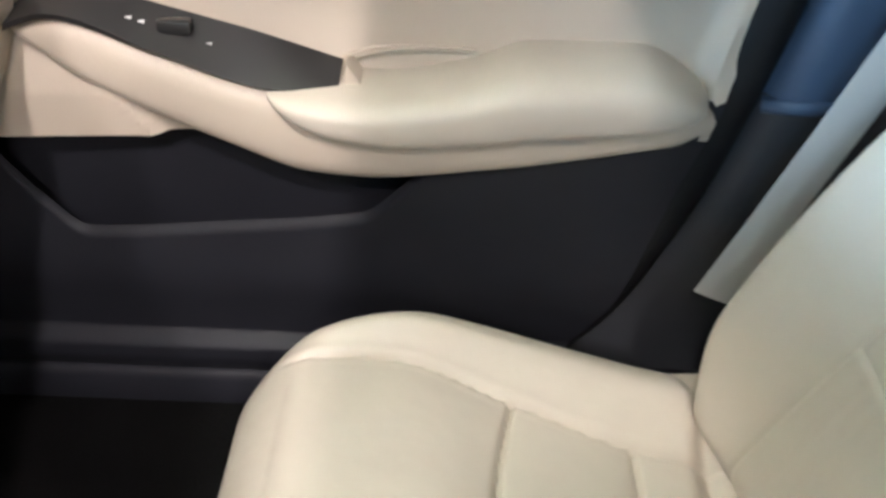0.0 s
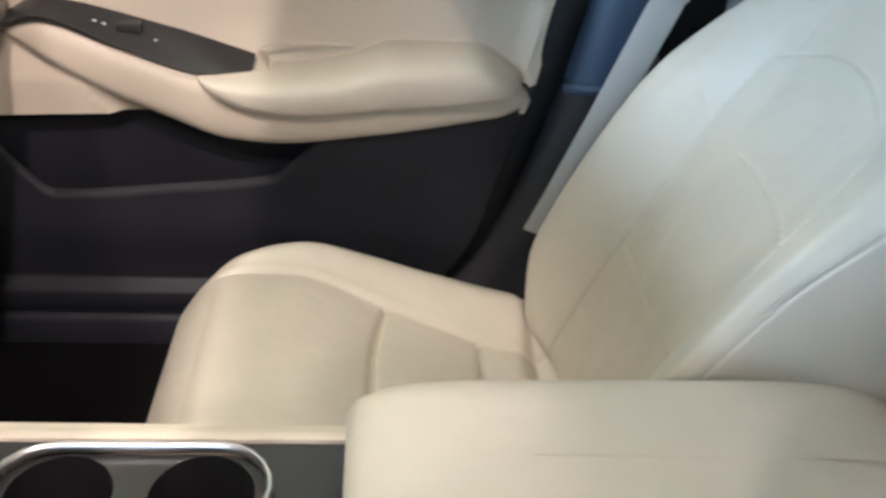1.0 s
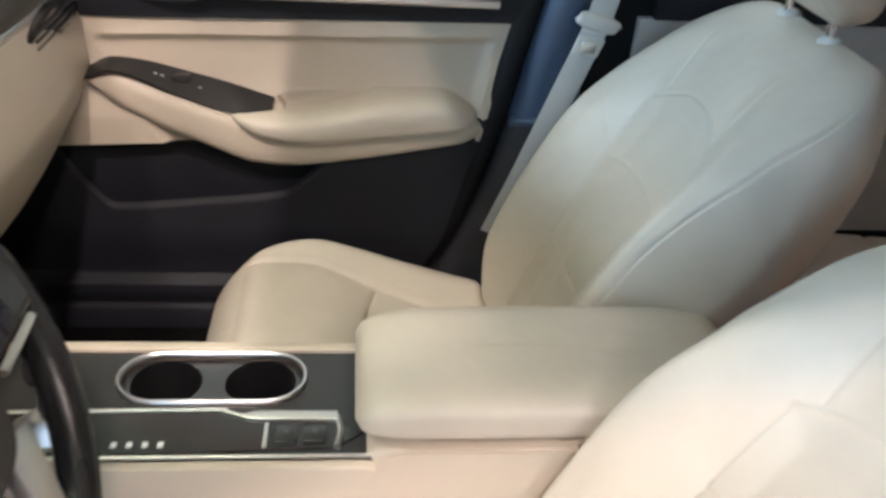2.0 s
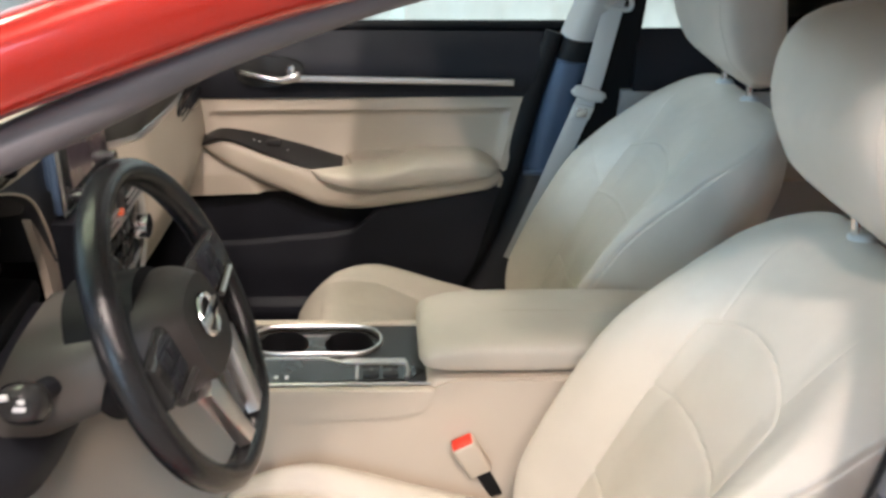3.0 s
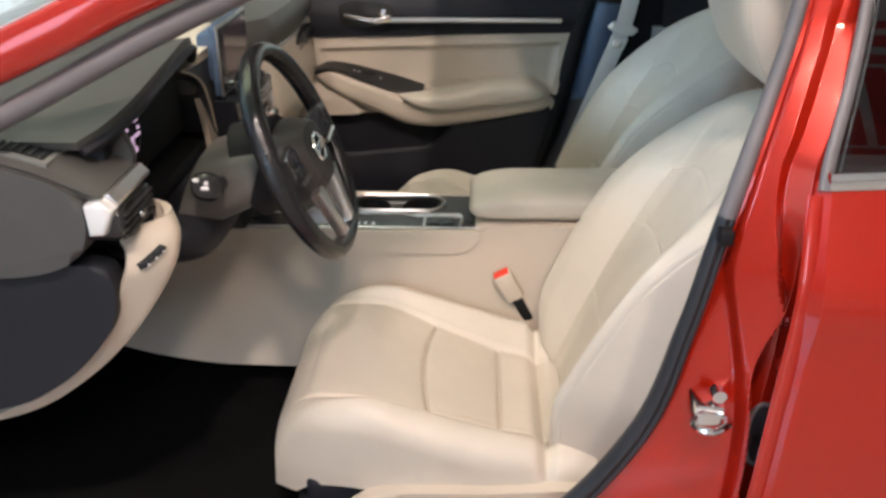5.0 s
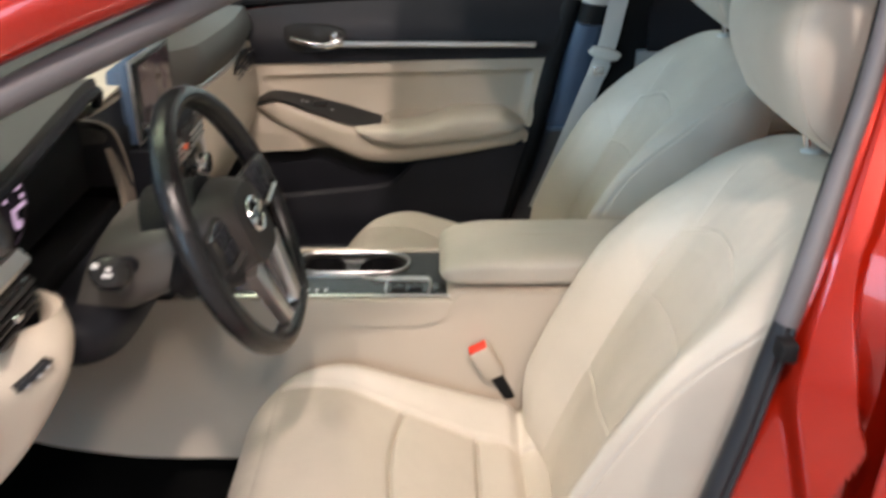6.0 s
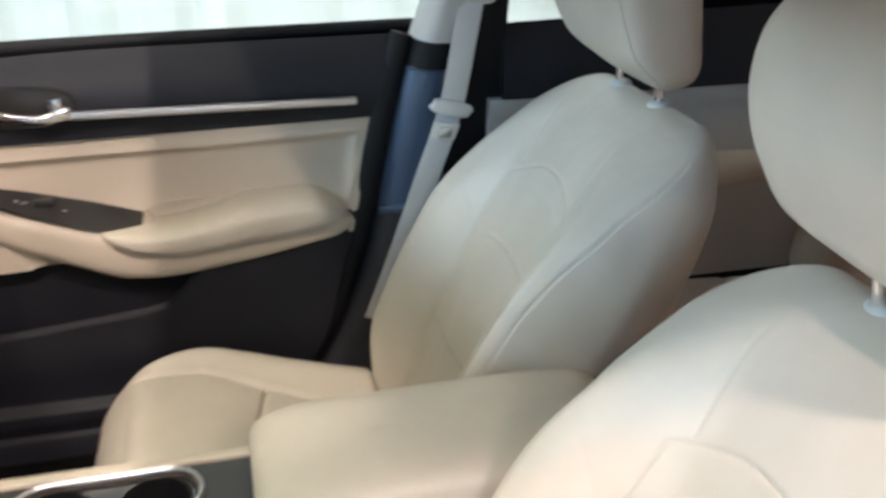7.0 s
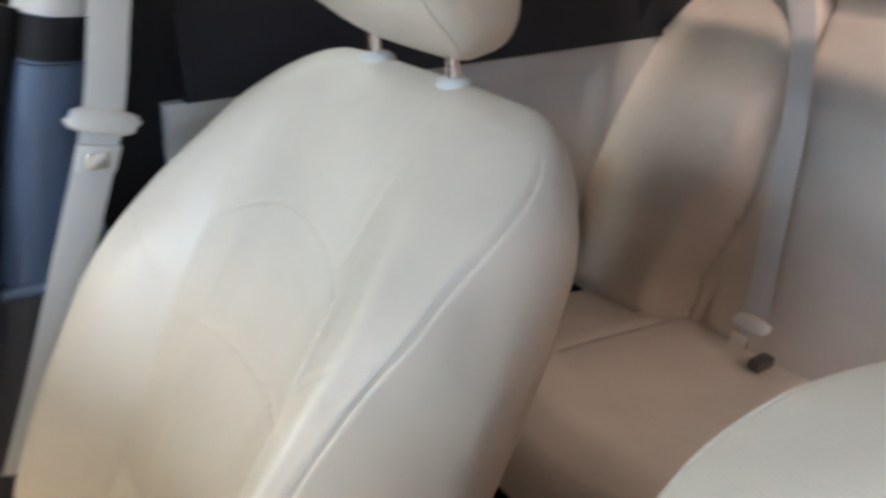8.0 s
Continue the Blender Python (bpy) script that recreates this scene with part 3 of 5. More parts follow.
part("beige_panel", thick(grid_panel(-0.66, 0.0, lambda x: 0.618 + 0.06 * (x + 0.3), waist, beige_y, 110, 44), -0.02), TRIM, door, "beige soft inset door panel")
STRIP = smooth_path([(-0.155, 0.716, 0.899), (0.1, 0.714, 0.8995), (0.325, 0.716, 0.8985), (0.341, 0.722, 0.8975)], 6)
part("trim_strip", sweep(STRIP, oval(0.008, 0.0075, 10, 3)), SILVER, door, "satin silver trim strip")
part("handle_bezel", prism(smooth_path([(-0.30, 0.93, 0), (-0.285, 0.885, 0), (-0.22, 0.878, 0), (-0.15, 0.89, 0), (-0.145, 0.93, 0), (-0.2, 0.945, 0), (-0.28, 0.945, 0)], 4, True), 0.724, 0.76, r=0.004), GLOSS, door, "gloss black handle recess")
part("door_handle", sweep(smooth_path([(-0.282, 0.708, 0.914), (-0.245, 0.702, 0.906), (-0.20, 0.702, 0.897), (-0.165, 0.708, 0.902), (-0.15, 0.714, 0.905)], 6), oval(0.005, 0.008, 10), scale=lambda t: 0.7 + 0.9 * t), CHROME, door, "chrome inner door handle")
part("lock_lever", box(-0.18, -0.160, 0.712, 0.722, 0.905, 0.93, 0.004), CHROME, door)

# armrest: a sloping wing that ends in a padded elbow rest
wing_low = lambda x: table(x, (-0.39, 0.728), (-0.30, 0.672), (-0.17, 0.612), (-0.09, 0.582), (-0.03, 0.578), (0.1, 0.594), (0.33, 0.634))
wing_top = lambda x: table(x, (-0.39, 0.745), (-0.34, 0.756), (-0.23, 0.722), (-0.12, 0.688), (0.0, 0.672), (0.33, 0.69))


def wing(v):
    x = lerp(-0.388, 0.335, v)
    lo, hi = wing_low(x), wing_top(x)
    k = min(1, (v * 40) ** 0.5 * 0.5 + 0.12, ((1 - v) * 40) ** 0.5 * 0.5 + 0.3)
    lo, hi = lerp((lo + hi) / 2, lo, k), lerp((lo + hi) / 2, hi, k)
    d = table(x, (-0.39, 0.030), (-0.2, 0.045), (0.1, 0.05), (0.335, 0.035)) * (0.5 + 0.5 * k)
    return (x, 0.735, (lo + hi) / 2), (0, 0, (hi - lo) / 2), (0, d, 0), 3.2


part("armrest", pillow(wing, 40, 70), TRIM, door, "beige padded door armrest")


def elbow(v):
    x = lerp(-0.135, 0.328, v)
    k = math.sqrt(max(0.0, 1 - abs(2 * v - 1) ** 9)) * 0.92 + 0.08
    top = table(x, (-0.13, 0.692), (-0.02, 0.692), (0.08, 0.708), (0.14, 0.728), (0.25, 0.73), (0.328, 0.70))
    low = table(x, (-0.13, 0.672), (-0.06, 0.642), (0.0, 0.632), (0.17, 0.646), (0.33, 0.668))
    return (x, 0.735, (top + low) / 2), (0, 0, (top - low) / 2 * k), (0, 0.078 * k, 0), 3.0


part("elbow_pad", pillow(elbow, 40, 60), LEATHER, door, "beige leather elbow pad")
part("pull_seam", sweep(smooth_path([(-0.052, 0.728, 0.712), (-0.02, 0.730, 0.722), (0.03, 0.733, 0.724), (0.085, 0.734, 0.722)], 6), oval(0.0022, 0.0022, 8)), TRIM, door)
part("pull_cap", prism([(-0.052, 0.684), (-0.047, 0.714), (-0.034, 0.696), (-0.030, 0.684)], 0.708, 0.74, r=0.003), TRIM, door)
swtop = lambda x: table(x, (-0.39, 0.738), (-0.335, 0.764), (-0.17, 0.733), (-0.055, 0.696))
swlow = lambda x: table(x, (-0.39, 0.734), (-0.335, 0.752), (-0.23, 0.716), (-0.12, 0.682), (-0.055, 0.679))
sw = part("switch_panel", thick(surf(lambda u, v: (lerp(-0.388, -0.055, u), lerp(0.697, 0.742, v) , lerp(swlow(lerp(-0.388, -0.055, u)) + 0.003, swtop(lerp(-0.388, -0.055, u)) + 0.002, v)), 40, 6), -0.006), SATIN, door, "dark grey window switch panel")
part("window_switch", box(-0.235, -0.20, 0.712, 0.728, 0.735, 0.75, 0.004), GLOSS, sw)
for x in (-0.262, -0.25, -0.185):
    part("switch_mark", box(x - 0.003, x + 0.003, 0.716, 0.721, 0.7445 - 0.32 * (x + 0.25), 0.7475 - 0.32 * (x + 0.25), 0), WHITE_PRINT, sw)


pocket_lip = lambda x: table(x, (-0.50, 0.66), (-0.455, 0.602), (-0.402, 0.525), (-0.358, 0.487), (-0.18, 0.501), (-0.036, 0.519), (0.0, 0.548), (0.052, 0.61), (0.09, 0.68))


def lower_y(x, z):
    y = 0.716 - 0.012 * math.exp(-(((z - 0.42) / 0.06) ** 2))
    y -= 0.02 * table(z, (0.25, 0.0), (0.30, 1.0), (0.31, 1.0), (0.33, 0.0))
    # rounded over at the lip
    return y + 0.008 * max(0.0, 1 - (pocket_lip(x) - z) / 0.014) ** 2


part("lower_panel", thick(grid_panel(-0.66, 0.0, lambda x: 0.24, lambda x: 0.72, lambda x, z: 0.768, 20, 12), -0.02), DARK, door, "charcoal lower door panel")


def pocket_front(u, v):
    x = lerp(-0.66, 0.36, u)
    z = lerp(0.24, pocket_lip(x), v)
    x = min(x, door_end(z) - 0.0005 * (1 - u))
    return (x, lower_y(x, z), z)


part("map_pocket", thick(surf(pocket_front, 170, 120), -0.008), DARK, door, "charcoal moulded map pocket")
part("belt_seal", sweep([(x, 0.834, win_sill(x) - 0.006) for x in np.linspace(-0.62, 0.52, 24)], oval(0.014, 0.014, 10)), BLACK_RUBBER, door, "black window belt seal")
mirror = thing("door_mirror", (-0.5, 0.95, 0.95), "black door mirror outside the passenger window", "wing mirror")
part("mirror_shell", pillow(lambda v: ((lerp(-0.42, -0.315, v), 1.0, 1.045), (0, 0.10 * math.sin(0.3 + 2.5 * v), 0), (0, 0, 0.07 * math.sin(0.3 + 2.5 * v)), 3), 30, 14), BLACK_RUBBER, mirror)
part("mirror_glass", box(-0.318, -0.311, 0.93, 1.07, 1.0, 1.09, 0.003), CHROME, mirror)
part("mirror_foot", box(-0.42, -0.35, 0.80, 0.95, 0.98, 1.01, 0.01), BLACK_RUBBER, mirror)

# rear passenger door
pdoor = thing("rear_door", (1.0, 0.8, 0.25), "closed rear door with dark upper trim and grey-beige lower panel", "car door", "rear doors")
part("door_skin", rear_skin(1), RED, pdoor)
pwin = part("window", window_sheet(1, 0.60, 0.62, 1.5, 1.25, 1.0, 1.33), GLASS, pdoor, "clear side window")
pwin.visible_shadow = False
part("upper_panel", thick(surf(lambda u, v: (lerp(0.648, 1.56, u), 0.752 + 0.045 * v ** 2, lerp(0.872 + 0.01 * u, 1.015 + 0.03 * u, v)), 30, 14), -0.02), DARK, pdoor)


def rear_beige(u, v):
    x, z = lerp(0.622, 1.56, u), lerp(0.43, 0.872 + 0.01 * u, v)
    ins = min(0.835 - z, z - 0.70 + 0.2 * (x - 1.2), 1.40 - x)
    return (x, 0.758 + 0.009 / (1 + math.exp(-ins / 0.004)), z)


part("beige_panel", thick(surf(rear_beige, 60, 40), -0.02), LIGHT_TRIM, pdoor, "pale grey-beige rear door panel")
part("front_seal", thick(surf(lambda u, v: (lerp(0.49, 0.632, u) + 0.05 * v * v, 0.770 + 0.01 * u, lerp(0.22, 1.34, v) ), 6, 20), -0.01), BLACK_RUBBER, pdoor, "black rubber door seal")
part("armrest", pillow(lambda v: ((lerp(0.72, 1.32, v), 0.745, 0.68 + 0.02 * v), (0, 0.06 * (math.sin(math.pi * v) ** 0.3 + 0.02), 0), (0, 0, 0.035 * (math.sin(math.pi * v) ** 0.3 + 0.02)), 3), 30, 30), TRIM, pdoor, "beige rear armrest")
part("quarter_trim", thick(surf(lambda u, v: (lerp(1.5, 2.0, u), lerp(0.775, 0.60, v), lerp(0.86, lerp(1.27, 1.06, u), v)), 10, 10), -0.012), DARK, car, "charcoal rear quarter trim")
part("quarter_trim", thick(surf(lambda u, v: (lerp(1.5, 2.0, u), -lerp(0.775, 0.60, v), lerp(0.86, lerp(1.27, 1.06, u), v)), 10, 10), -0.012), DARK, car, "charcoal rear quarter trim")
part("lower_panel", thick(surf(lambda u, v: (lerp(0.42, 1.5, u), 0.765, lerp(0.22, 0.435, v)), 20, 10), -0.02), DARK, pdoor)

# ---------- passenger B-pillar ----------
part("sill_trim", box(-0.98, 0.9, 0.70, 0.80, 0.19, 0.262, 0.015, 3), DARK, car, "charcoal sill cover")
pillar = thing("pillar_trim", (0.35, 0.78, 0.22), "slate plastic centre pillar trim with a pale upper cover", "pillar trim")


def pillar_sheet(z0, z1, swell):
    def f(u, v):
        z = lerp(z0, z1, v)
        x = table(z, (0.2, 0.10), (0.356, 0.235), (0.52, 0.31), (0.673, 0.356), (0.866, 0.397), (1.01, 0.438), (1.25, 0.51), (1.36, 0.54))
        wid = table(z, (0.3, 0.40), (0.6, 0.22), (0.8, 0.13), (0.9, 0.118), (1.2, 0.10))
        y = table(z, (0.3, 0.775), (0.85, 0.765), (1.02, 0.752), (1.36, 0.60))
        a = 2 * u - 1
        x, wid = x + 0.036, wid - 0.036
        return (x + wid * u, y - swell * (1 - abs(a) ** 3.5) + 0.02 * abs(a) ** 6, z)

    return thick(surf(f, 24, 30), -0.012)


part("lower_cover", pillar_sheet(0.21, 0.672, 0.022), PILLAR_LOW, pillar, "charcoal lower pillar cover")
part("middle_cover", pillar_sheet(0.674, 0.944, 0.026), PILLAR, pillar, "slate middle pillar cover with cool daylight tinted in")
part("belt_slot", pillar_sheet(0.950, 0.998, 0.036), BLACK_RUBBER, pillar, "black belt outlet slot")
part("upper_cover", pillar_sheet(0.946, 1.36, 0.026), PILLAR, pillar, "slate upper pillar cover with cool daylight tinted in")
part("upper_sleeve", pillar_sheet(1.0, 1.34, 0.034), LIGHT_TRIM, pillar, "pale grey pillar sleeve")
part("cover_ridge", sweep(smooth_path([(0.396, 0.752, 0.664), (0.425, 0.738, 0.670), (0.46, 0.735, 0.671), (0.50, 0.745, 0.666)], 5), oval(0.010, 0.009, 12, 3)), PILLAR, pillar)
part("gap_seal", sweep(smooth_path([(0.02, 0.750, 0.235), (0.14, 0.748, 0.262), (0.245, 0.745, 0.356), (0.318, 0.742, 0.52), (0.362, 0.745, 0.673), (0.404, 0.752, 0.866), (0.446, 0.76, 1.01)], 6), oval(0.024, 0.018, 12), up=(0, 1, 0)), BLACK_RUBBER, pillar, "black rubber door seal")


def strap(name, pts, width, material, parent, face=(0, -1, 0.1), label=""):
    path = smooth_path(pts, 8)
    return part(name, sweep(path, oval(width / 2, 0.0009, 8, 4), up=face), material, parent, label)


belt = thing("seat_belt", (0.36, 0.68, 0.4), "pale grey front seat belt hanging from its pillar anchor", "seat belt", "seat belts")
strap("webbing", [(0.566, 0.70, 1.10), (0.546, 0.692, 1.0), (0.522, 0.684, 0.885), (0.476, 0.676, 0.755), (0.412, 0.668, 0.58), (0.366, 0.662, 0.462)], 0.047, WEB, belt)
part("anchor_ring", sweep(smooth_path([(0.54, 0.695, 1.085), (0.598, 0.70, 1.075), (0.60, 0.70, 1.10), (0.57, 0.697, 1.125), (0.54, 0.695, 1.11)], 5, True), oval(0.006, 0.006, 8), up=(0, 1, 0), closed=True), BELT_PLASTIC, belt)
part("anchor_cover", box(0.548, 0.592, 0.70, 0.72, 1.10, 1.17, 0.008), LIGHT_TRIM, belt)
part("stop_slide", pillow(lambda v: ((lerp(0.482, 0.562, v), 0.682, lerp(0.893, 0.873, v)), (0.004, 0, 0.0145 * (math.sin(math.pi * v) ** 0.25 + 0.05)), (0, 0.010 * (math.sin(math.pi * v) ** 0.25 + 0.05), 0), 3), 24, 20), BELT_PLASTIC, belt)
tongue = part("tongue", prism([(0.49, 0.862), (0.538, 0.852), (0.527, 0.822), (0.482, 0.83)], 0.674, 0.682, r=0.002), BELT_PLASTIC, belt)
part("tongue_plate", box(0.495, 0.52, 0.671, 0.6735, 0.83, 0.85, 0.001), CHROME, tongue)

# ---------- front seats ----------
SEAT_Y = -0.37


def back_line(h):
    """Centre of the backrest's front face: x, z and slope at the height share h."""
    a, b, c = Vector((0.262, 0.35)), Vector((0.375, 0.715)), Vector((0.612, 1.012))
    p = a * (1 - h) ** 2 + b * 2 * h * (1 - h) + c * h * h
    t = ((b - a) * (1 - h) + (c - b) * h).normalized()
    return p, t


def bolster(h):
    """Numbers of the backrest's section at the height share h: insert half width, crest, seam, half width."""
    side = table(h, (0.0, 0.122), (0.32, 0.116), (0.6, 0.126), (0.8, 0.12))
    crest = table(h, (0.0, 0.19), (0.3, 0.215), (0.55, 0.224), (0.68, 0.214), (0.78, 0.19), (0.88, 0.165), (1.0, 0.14))
    rise = table(h, (0.0, 0.03), (0.2, 0.078), (0.5, 0.072), (0.75, 0.034), (0.92, 0.002), (1.0, -0.004))
    seam = table(h, (0.0, 0.010), (0.3, 0.012), (0.5, 0.013), (0.62, 0.020), (0.74, 0.045), (0.85, 0.075), (0.92, 0.09))
    half = table(h, (0.0, 0.215), (0.15, 0.25), (0.3, 0.276), (0.55, 0.277), (0.8, 0.263), (1.0, 0.248))
    return side, crest, rise, seam, half


SECTION = 150


@functools.lru_cache(maxsize=None)
def back_section(v):
    """One half of the backrest's section at v: pairs (across, in front of the centre line), from the front's middle round to the rear's."""
    v = 1 - (1 - v) ** 1.5
    h = lerp(-0.02, 1.0, v)
    side, crest, rise, seam, half = bolster(h)
    end = max(0.0, (v - 0.83) / 0.17)
    dome = math.sqrt(max(0.0, 1 - end * end))
    base = max(0.0, (0.06 - v) / 0.06)
    full = table(h, (0.0, 0.07), (0.3, 0.088), (0.7, 0.085), (0.95, 0.068))
    shrink = dome * 0.94 + 0.06 if end else 1 - 0.45 * base * base
    lumbar = 0.012 * math.exp(-(((h - 0.33) / 0.16) ** 2))
    drop = table(h, (0.0, 0.020), (0.5, 0.020), (0.7, 0.026), (0.9, 0.03))
    seam_w = min(crest + seam, half - 0.006)
    corners = [(0.0, lumbar), (side * 0.75, lumbar * 0.6 - 0.003), (side, 0.004), (lerp(side, crest, 0.6), lerp(0.004, rise, 0.72)), (crest, rise), (seam_w, rise - drop), (half, -full * 0.85), (half - 0.004, -full * 1.35), (half - 0.04, -full * 1.95), (half * 0.55, -full * 2), (0.0, -full * 2)]
    pts = np.array(corners)
    run = np.concatenate([[0], np.cumsum(np.hypot(*np.diff(pts, axis=0).T))])
    at = np.linspace(0, run[-1], 700)
    soft = table(h, (0.0, 0.009), (0.55, 0.0065), (0.68, 0.008), (0.8, 0.014), (0.95, 0.026))
    step = at[1] - at[0]
    reach = int(3 * soft / step)
    kernel = np.exp(-0.5 * (np.arange(-reach, reach + 1) * step / soft) ** 2)
    kernel /= kernel.sum()
    w = np.interp(at, run, pts[:, 0])
    d = np.interp(at, run, pts[:, 1])
    w = np.convolve(np.concatenate([-w[reach:0:-1], w, -w[-2:-reach - 2:-1]]), kernel, "valid")
    d = np.convolve(np.concatenate([d[reach:0:-1], d, d[-2:-reach - 2:-1]]), kernel, "valid")
    # columns lie on the seams, closest together beside them
    spans = ((0, 2, 45, lambda t: 1 - (1 - t) ** 1.6), (2, 4, 35, lambda t: t ** 1.5), (4, 5, 22, lambda t: 1 - (1 - t) ** 2), (5, 7, 28, lambda t: t ** 2), (7, 10, 20, lambda t: t))
    places = [lerp(run[i], run[j], ease(k / n)) for i, j, n, ease in spans for k in range(n)] + [run[10]]
    out = []
    for place in places:
        aw, dd = float(np.interp(place, at, w)), float(np.interp(place, at, d))
        front = place < run[7]
        g = 0.0
        if front:
            inside = min(side - aw, (0.752 - 4.2 * aw * aw - h) * 0.75)
            g = groove(inside, 0.0026, 0.0028)
            if inside > 0:
                g += groove((h - 0.555 + 0.03 * (aw / 0.12) ** 2) * 0.7, 0.0028, 0.0030) + groove((h - 0.30) * 0.7, 0.003, 0.003)
                g += 0.005 * min(1.0, inside / 0.04) ** 2 * table(h, (0.5, 0.4), (0.6, 1.0), (0.72, 0.5))
            elif 0.5 < h < 0.72 and aw < crest:
                g += groove((h - 0.54 - 1.1 * (aw - 0.122)) * 0.5, 0.0024, 0.0012)
            elif 0.71 < h < 0.9 and aw < crest:
                g += groove(aw - 0.104 - 0.1 * (h - 0.71), 0.0026, 0.0016) * min(1.0, (0.9 - h) / 0.08)
            fade = table(h, (0.02, 0.0), (0.08, 1.0), (0.88, 1.0), (0.95, 0.0))
            ds = place - run[5]
            g += fade * (groove(ds, 0.0026, 0.0026) - groove(ds + 0.007, 0.0035, 0.0008) - groove(ds - 0.007, 0.0035, 0.0006))
        dd -= g
        out.append((aw * (0.62 + 0.38 * dome), (dd + full) * shrink - full))
    return h, out


def front_seat(sx, sy, label, back_x=0.0, back_z=0.0, head_x=0.0, head_z=0.0):
    """back_x and back_z shift the backrest on the cushion, head_x and head_z the headrest, as each seat is set."""
    seat = thing("front_seat", (sx, sy, 0.205), label, "car seat", "front seats")

    def cushion(u, v):
        # u runs from one side over the top to the other; v from the nose to the rear
        x = lerp(-0.264, 0.34, v)
        nose = max(0.0, 1 - (x + 0.264) / 0.09)
        half = 0.262 - 0.075 * max(0.0, (0.06 - x) / 0.335) ** 2.6
        mid = table(x, (-0.24, 0.452), (-0.17, 0.462), (-0.09, 0.457), (0.0, 0.428), (0.1, 0.388), (0.18, 0.362), (0.34, 0.335))
        a = 2 * u - 1
        # across: flat top, rounded shoulder, upright side
        r = 0.06
        run = half - r + r * math.pi / 2 + 0.12
        d = abs(a) * run
        if d < half - r:
            w, drop = d, 0.0
        elif d < half - r + r * math.pi / 2:
            k = (d - half + r) / r
            w, drop = half - r + r * math.sin(k), r * (1 - math.cos(k))
        else:
            w, drop = half, r + d - (half - r + r * math.pi / 2)
        rise = table(x, (-0.25, 0.0), (-0.1, 0.034), (0.03, 0.042), (0.16, 0.050), (0.26, 0.045))
        seam = table(x, (-0.25, 0.17), (-0.1, 0.178), (0.05, 0.158), (0.2, 0.142), (0.34, 0.14))
        side = table(w, (seam - 0.012, 0.0), (seam + 0.012, 0.3), (0.215, 1.0), (0.26, 1.0))
        z = mid + rise * side - drop
        fall = 0.10 * (1 - math.sqrt(max(0.0, 1 - nose * nose)))
        z -= fall + (0.07 if nose >= 1 else 0)
        z = max(z, 0.27)
        g = groove(w - seam, 0.0045, 0.008) if x > -0.17 else groove(w - seam, 0.0045, 0.008) * max(0, 1 - (-0.17 - x) / 0.06)
        if w < seam:
            first = 0.012 + 0.02 * (w / 0.16) ** 2
            g += groove(x - first, 0.0036, 0.009) + groove(x - 0.165, 0.0036, 0.008)
            puff = max(0.0, 1 - (w / seam) ** 4) ** 0.5
            z += puff * 0.014 * max(0.0, math.sin(math.pi * min(1, max(0, (x - first) / (0.165 - first))))) ** 0.5
            z += puff * 0.011 * max(0.0, math.sin(math.pi * min(1, max(0, (x + 0.2) / (first + 0.2))))) ** 0.6
            z += puff * 0.010 * max(0.0, math.sin(math.pi * min(1, max(0, (x - 0.165) / 0.085)))) ** 0.5
        # crease where the cushion meets the backrest
        g += groove(x - 0.25, 0.014, 0.018)
        return (sx + x, sy + math.copysign(w, a), z - g)

    part("cushion", surf(cushion, 240, 220), LEATHER, seat)
    part("cushion_base", box(sx - 0.20, sx + 0.36, sy - 0.235, sy + 0.235, 0.25, 0.32, 0.02, 3), DARK, seat, "charcoal seat base")
    for s in (-1, 1):
        part("seat_rail", box(sx - 0.22, sx + 0.38, sy + s * 0.2 - 0.02, sy + s * 0.2 + 0.02, 0.205, 0.25, 0.004), DARK, seat)
        part("side_shield", prism(smooth_path([(-0.12, 0.30), (-0.05, 0.36), (0.15, 0.37), (0.33, 0.38), (0.36, 0.33), (0.3, 0.29), (0.0, 0.28)], 4, True), 0.0, 0.03, r=0.008, place=lambda p: Vector((sx + p.x, sy + s * (0.285 - p.y), p.z - 0.035))), TRIM, seat, "beige plastic side shield")

    def on_back(v, aw, d):
        """The place of a section's point, for the side y > 0."""
        h = lerp(-0.02, 1.0, 1 - (1 - v) ** 1.5)
        p, t = back_line(max(0.0, h))
        if h < 0:
            p = p + t * h * 0.6
        q = p + Vector((-t.y, t.x)) * d
        return Vector((sx + back_x + q.x, sy + aw, q.y + back_z))

    rows, n = 230, SECTION

    def back(u, v):
        k = round(u * 2 * n) % (2 * n)
        s, i = (1, k) if k <= n else (-1, 2 * n - k)
        h, half_section = back_section(v)
        aw, d = half_section[i]
        return on_back(v, s * aw, d)

    rest = part("backrest", surf(back, 2 * n, rows, wrap_u=True, cap=True), LEATHER, seat)
    # stitches along both sides of the bolster seams
    for s in (-1, 1):
        bm = bmesh.new()
        for k in range(120):
            v = lerp(0.07, 0.66, k / 120)
            ends = []
            for vv in (v, v + 0.003):
                h, sec = back_section(vv)
                aw, d = sec[95]
                ends.append(on_back(vv, s * aw, d + 0.0004))
            p, q = ends
            bmesh.ops.create_cone(bm, cap_ends=True, segments=5, radius1=0.0008, radius2=0.0008, depth=max(0.002, (q - p).length), matrix=Matrix.Translation((p + q) / 2) @ (q - p).to_track_quat("Z", "Y").to_matrix().to_4x4())
        part("stitching", bm, WEB, rest, "pale seam stitching")

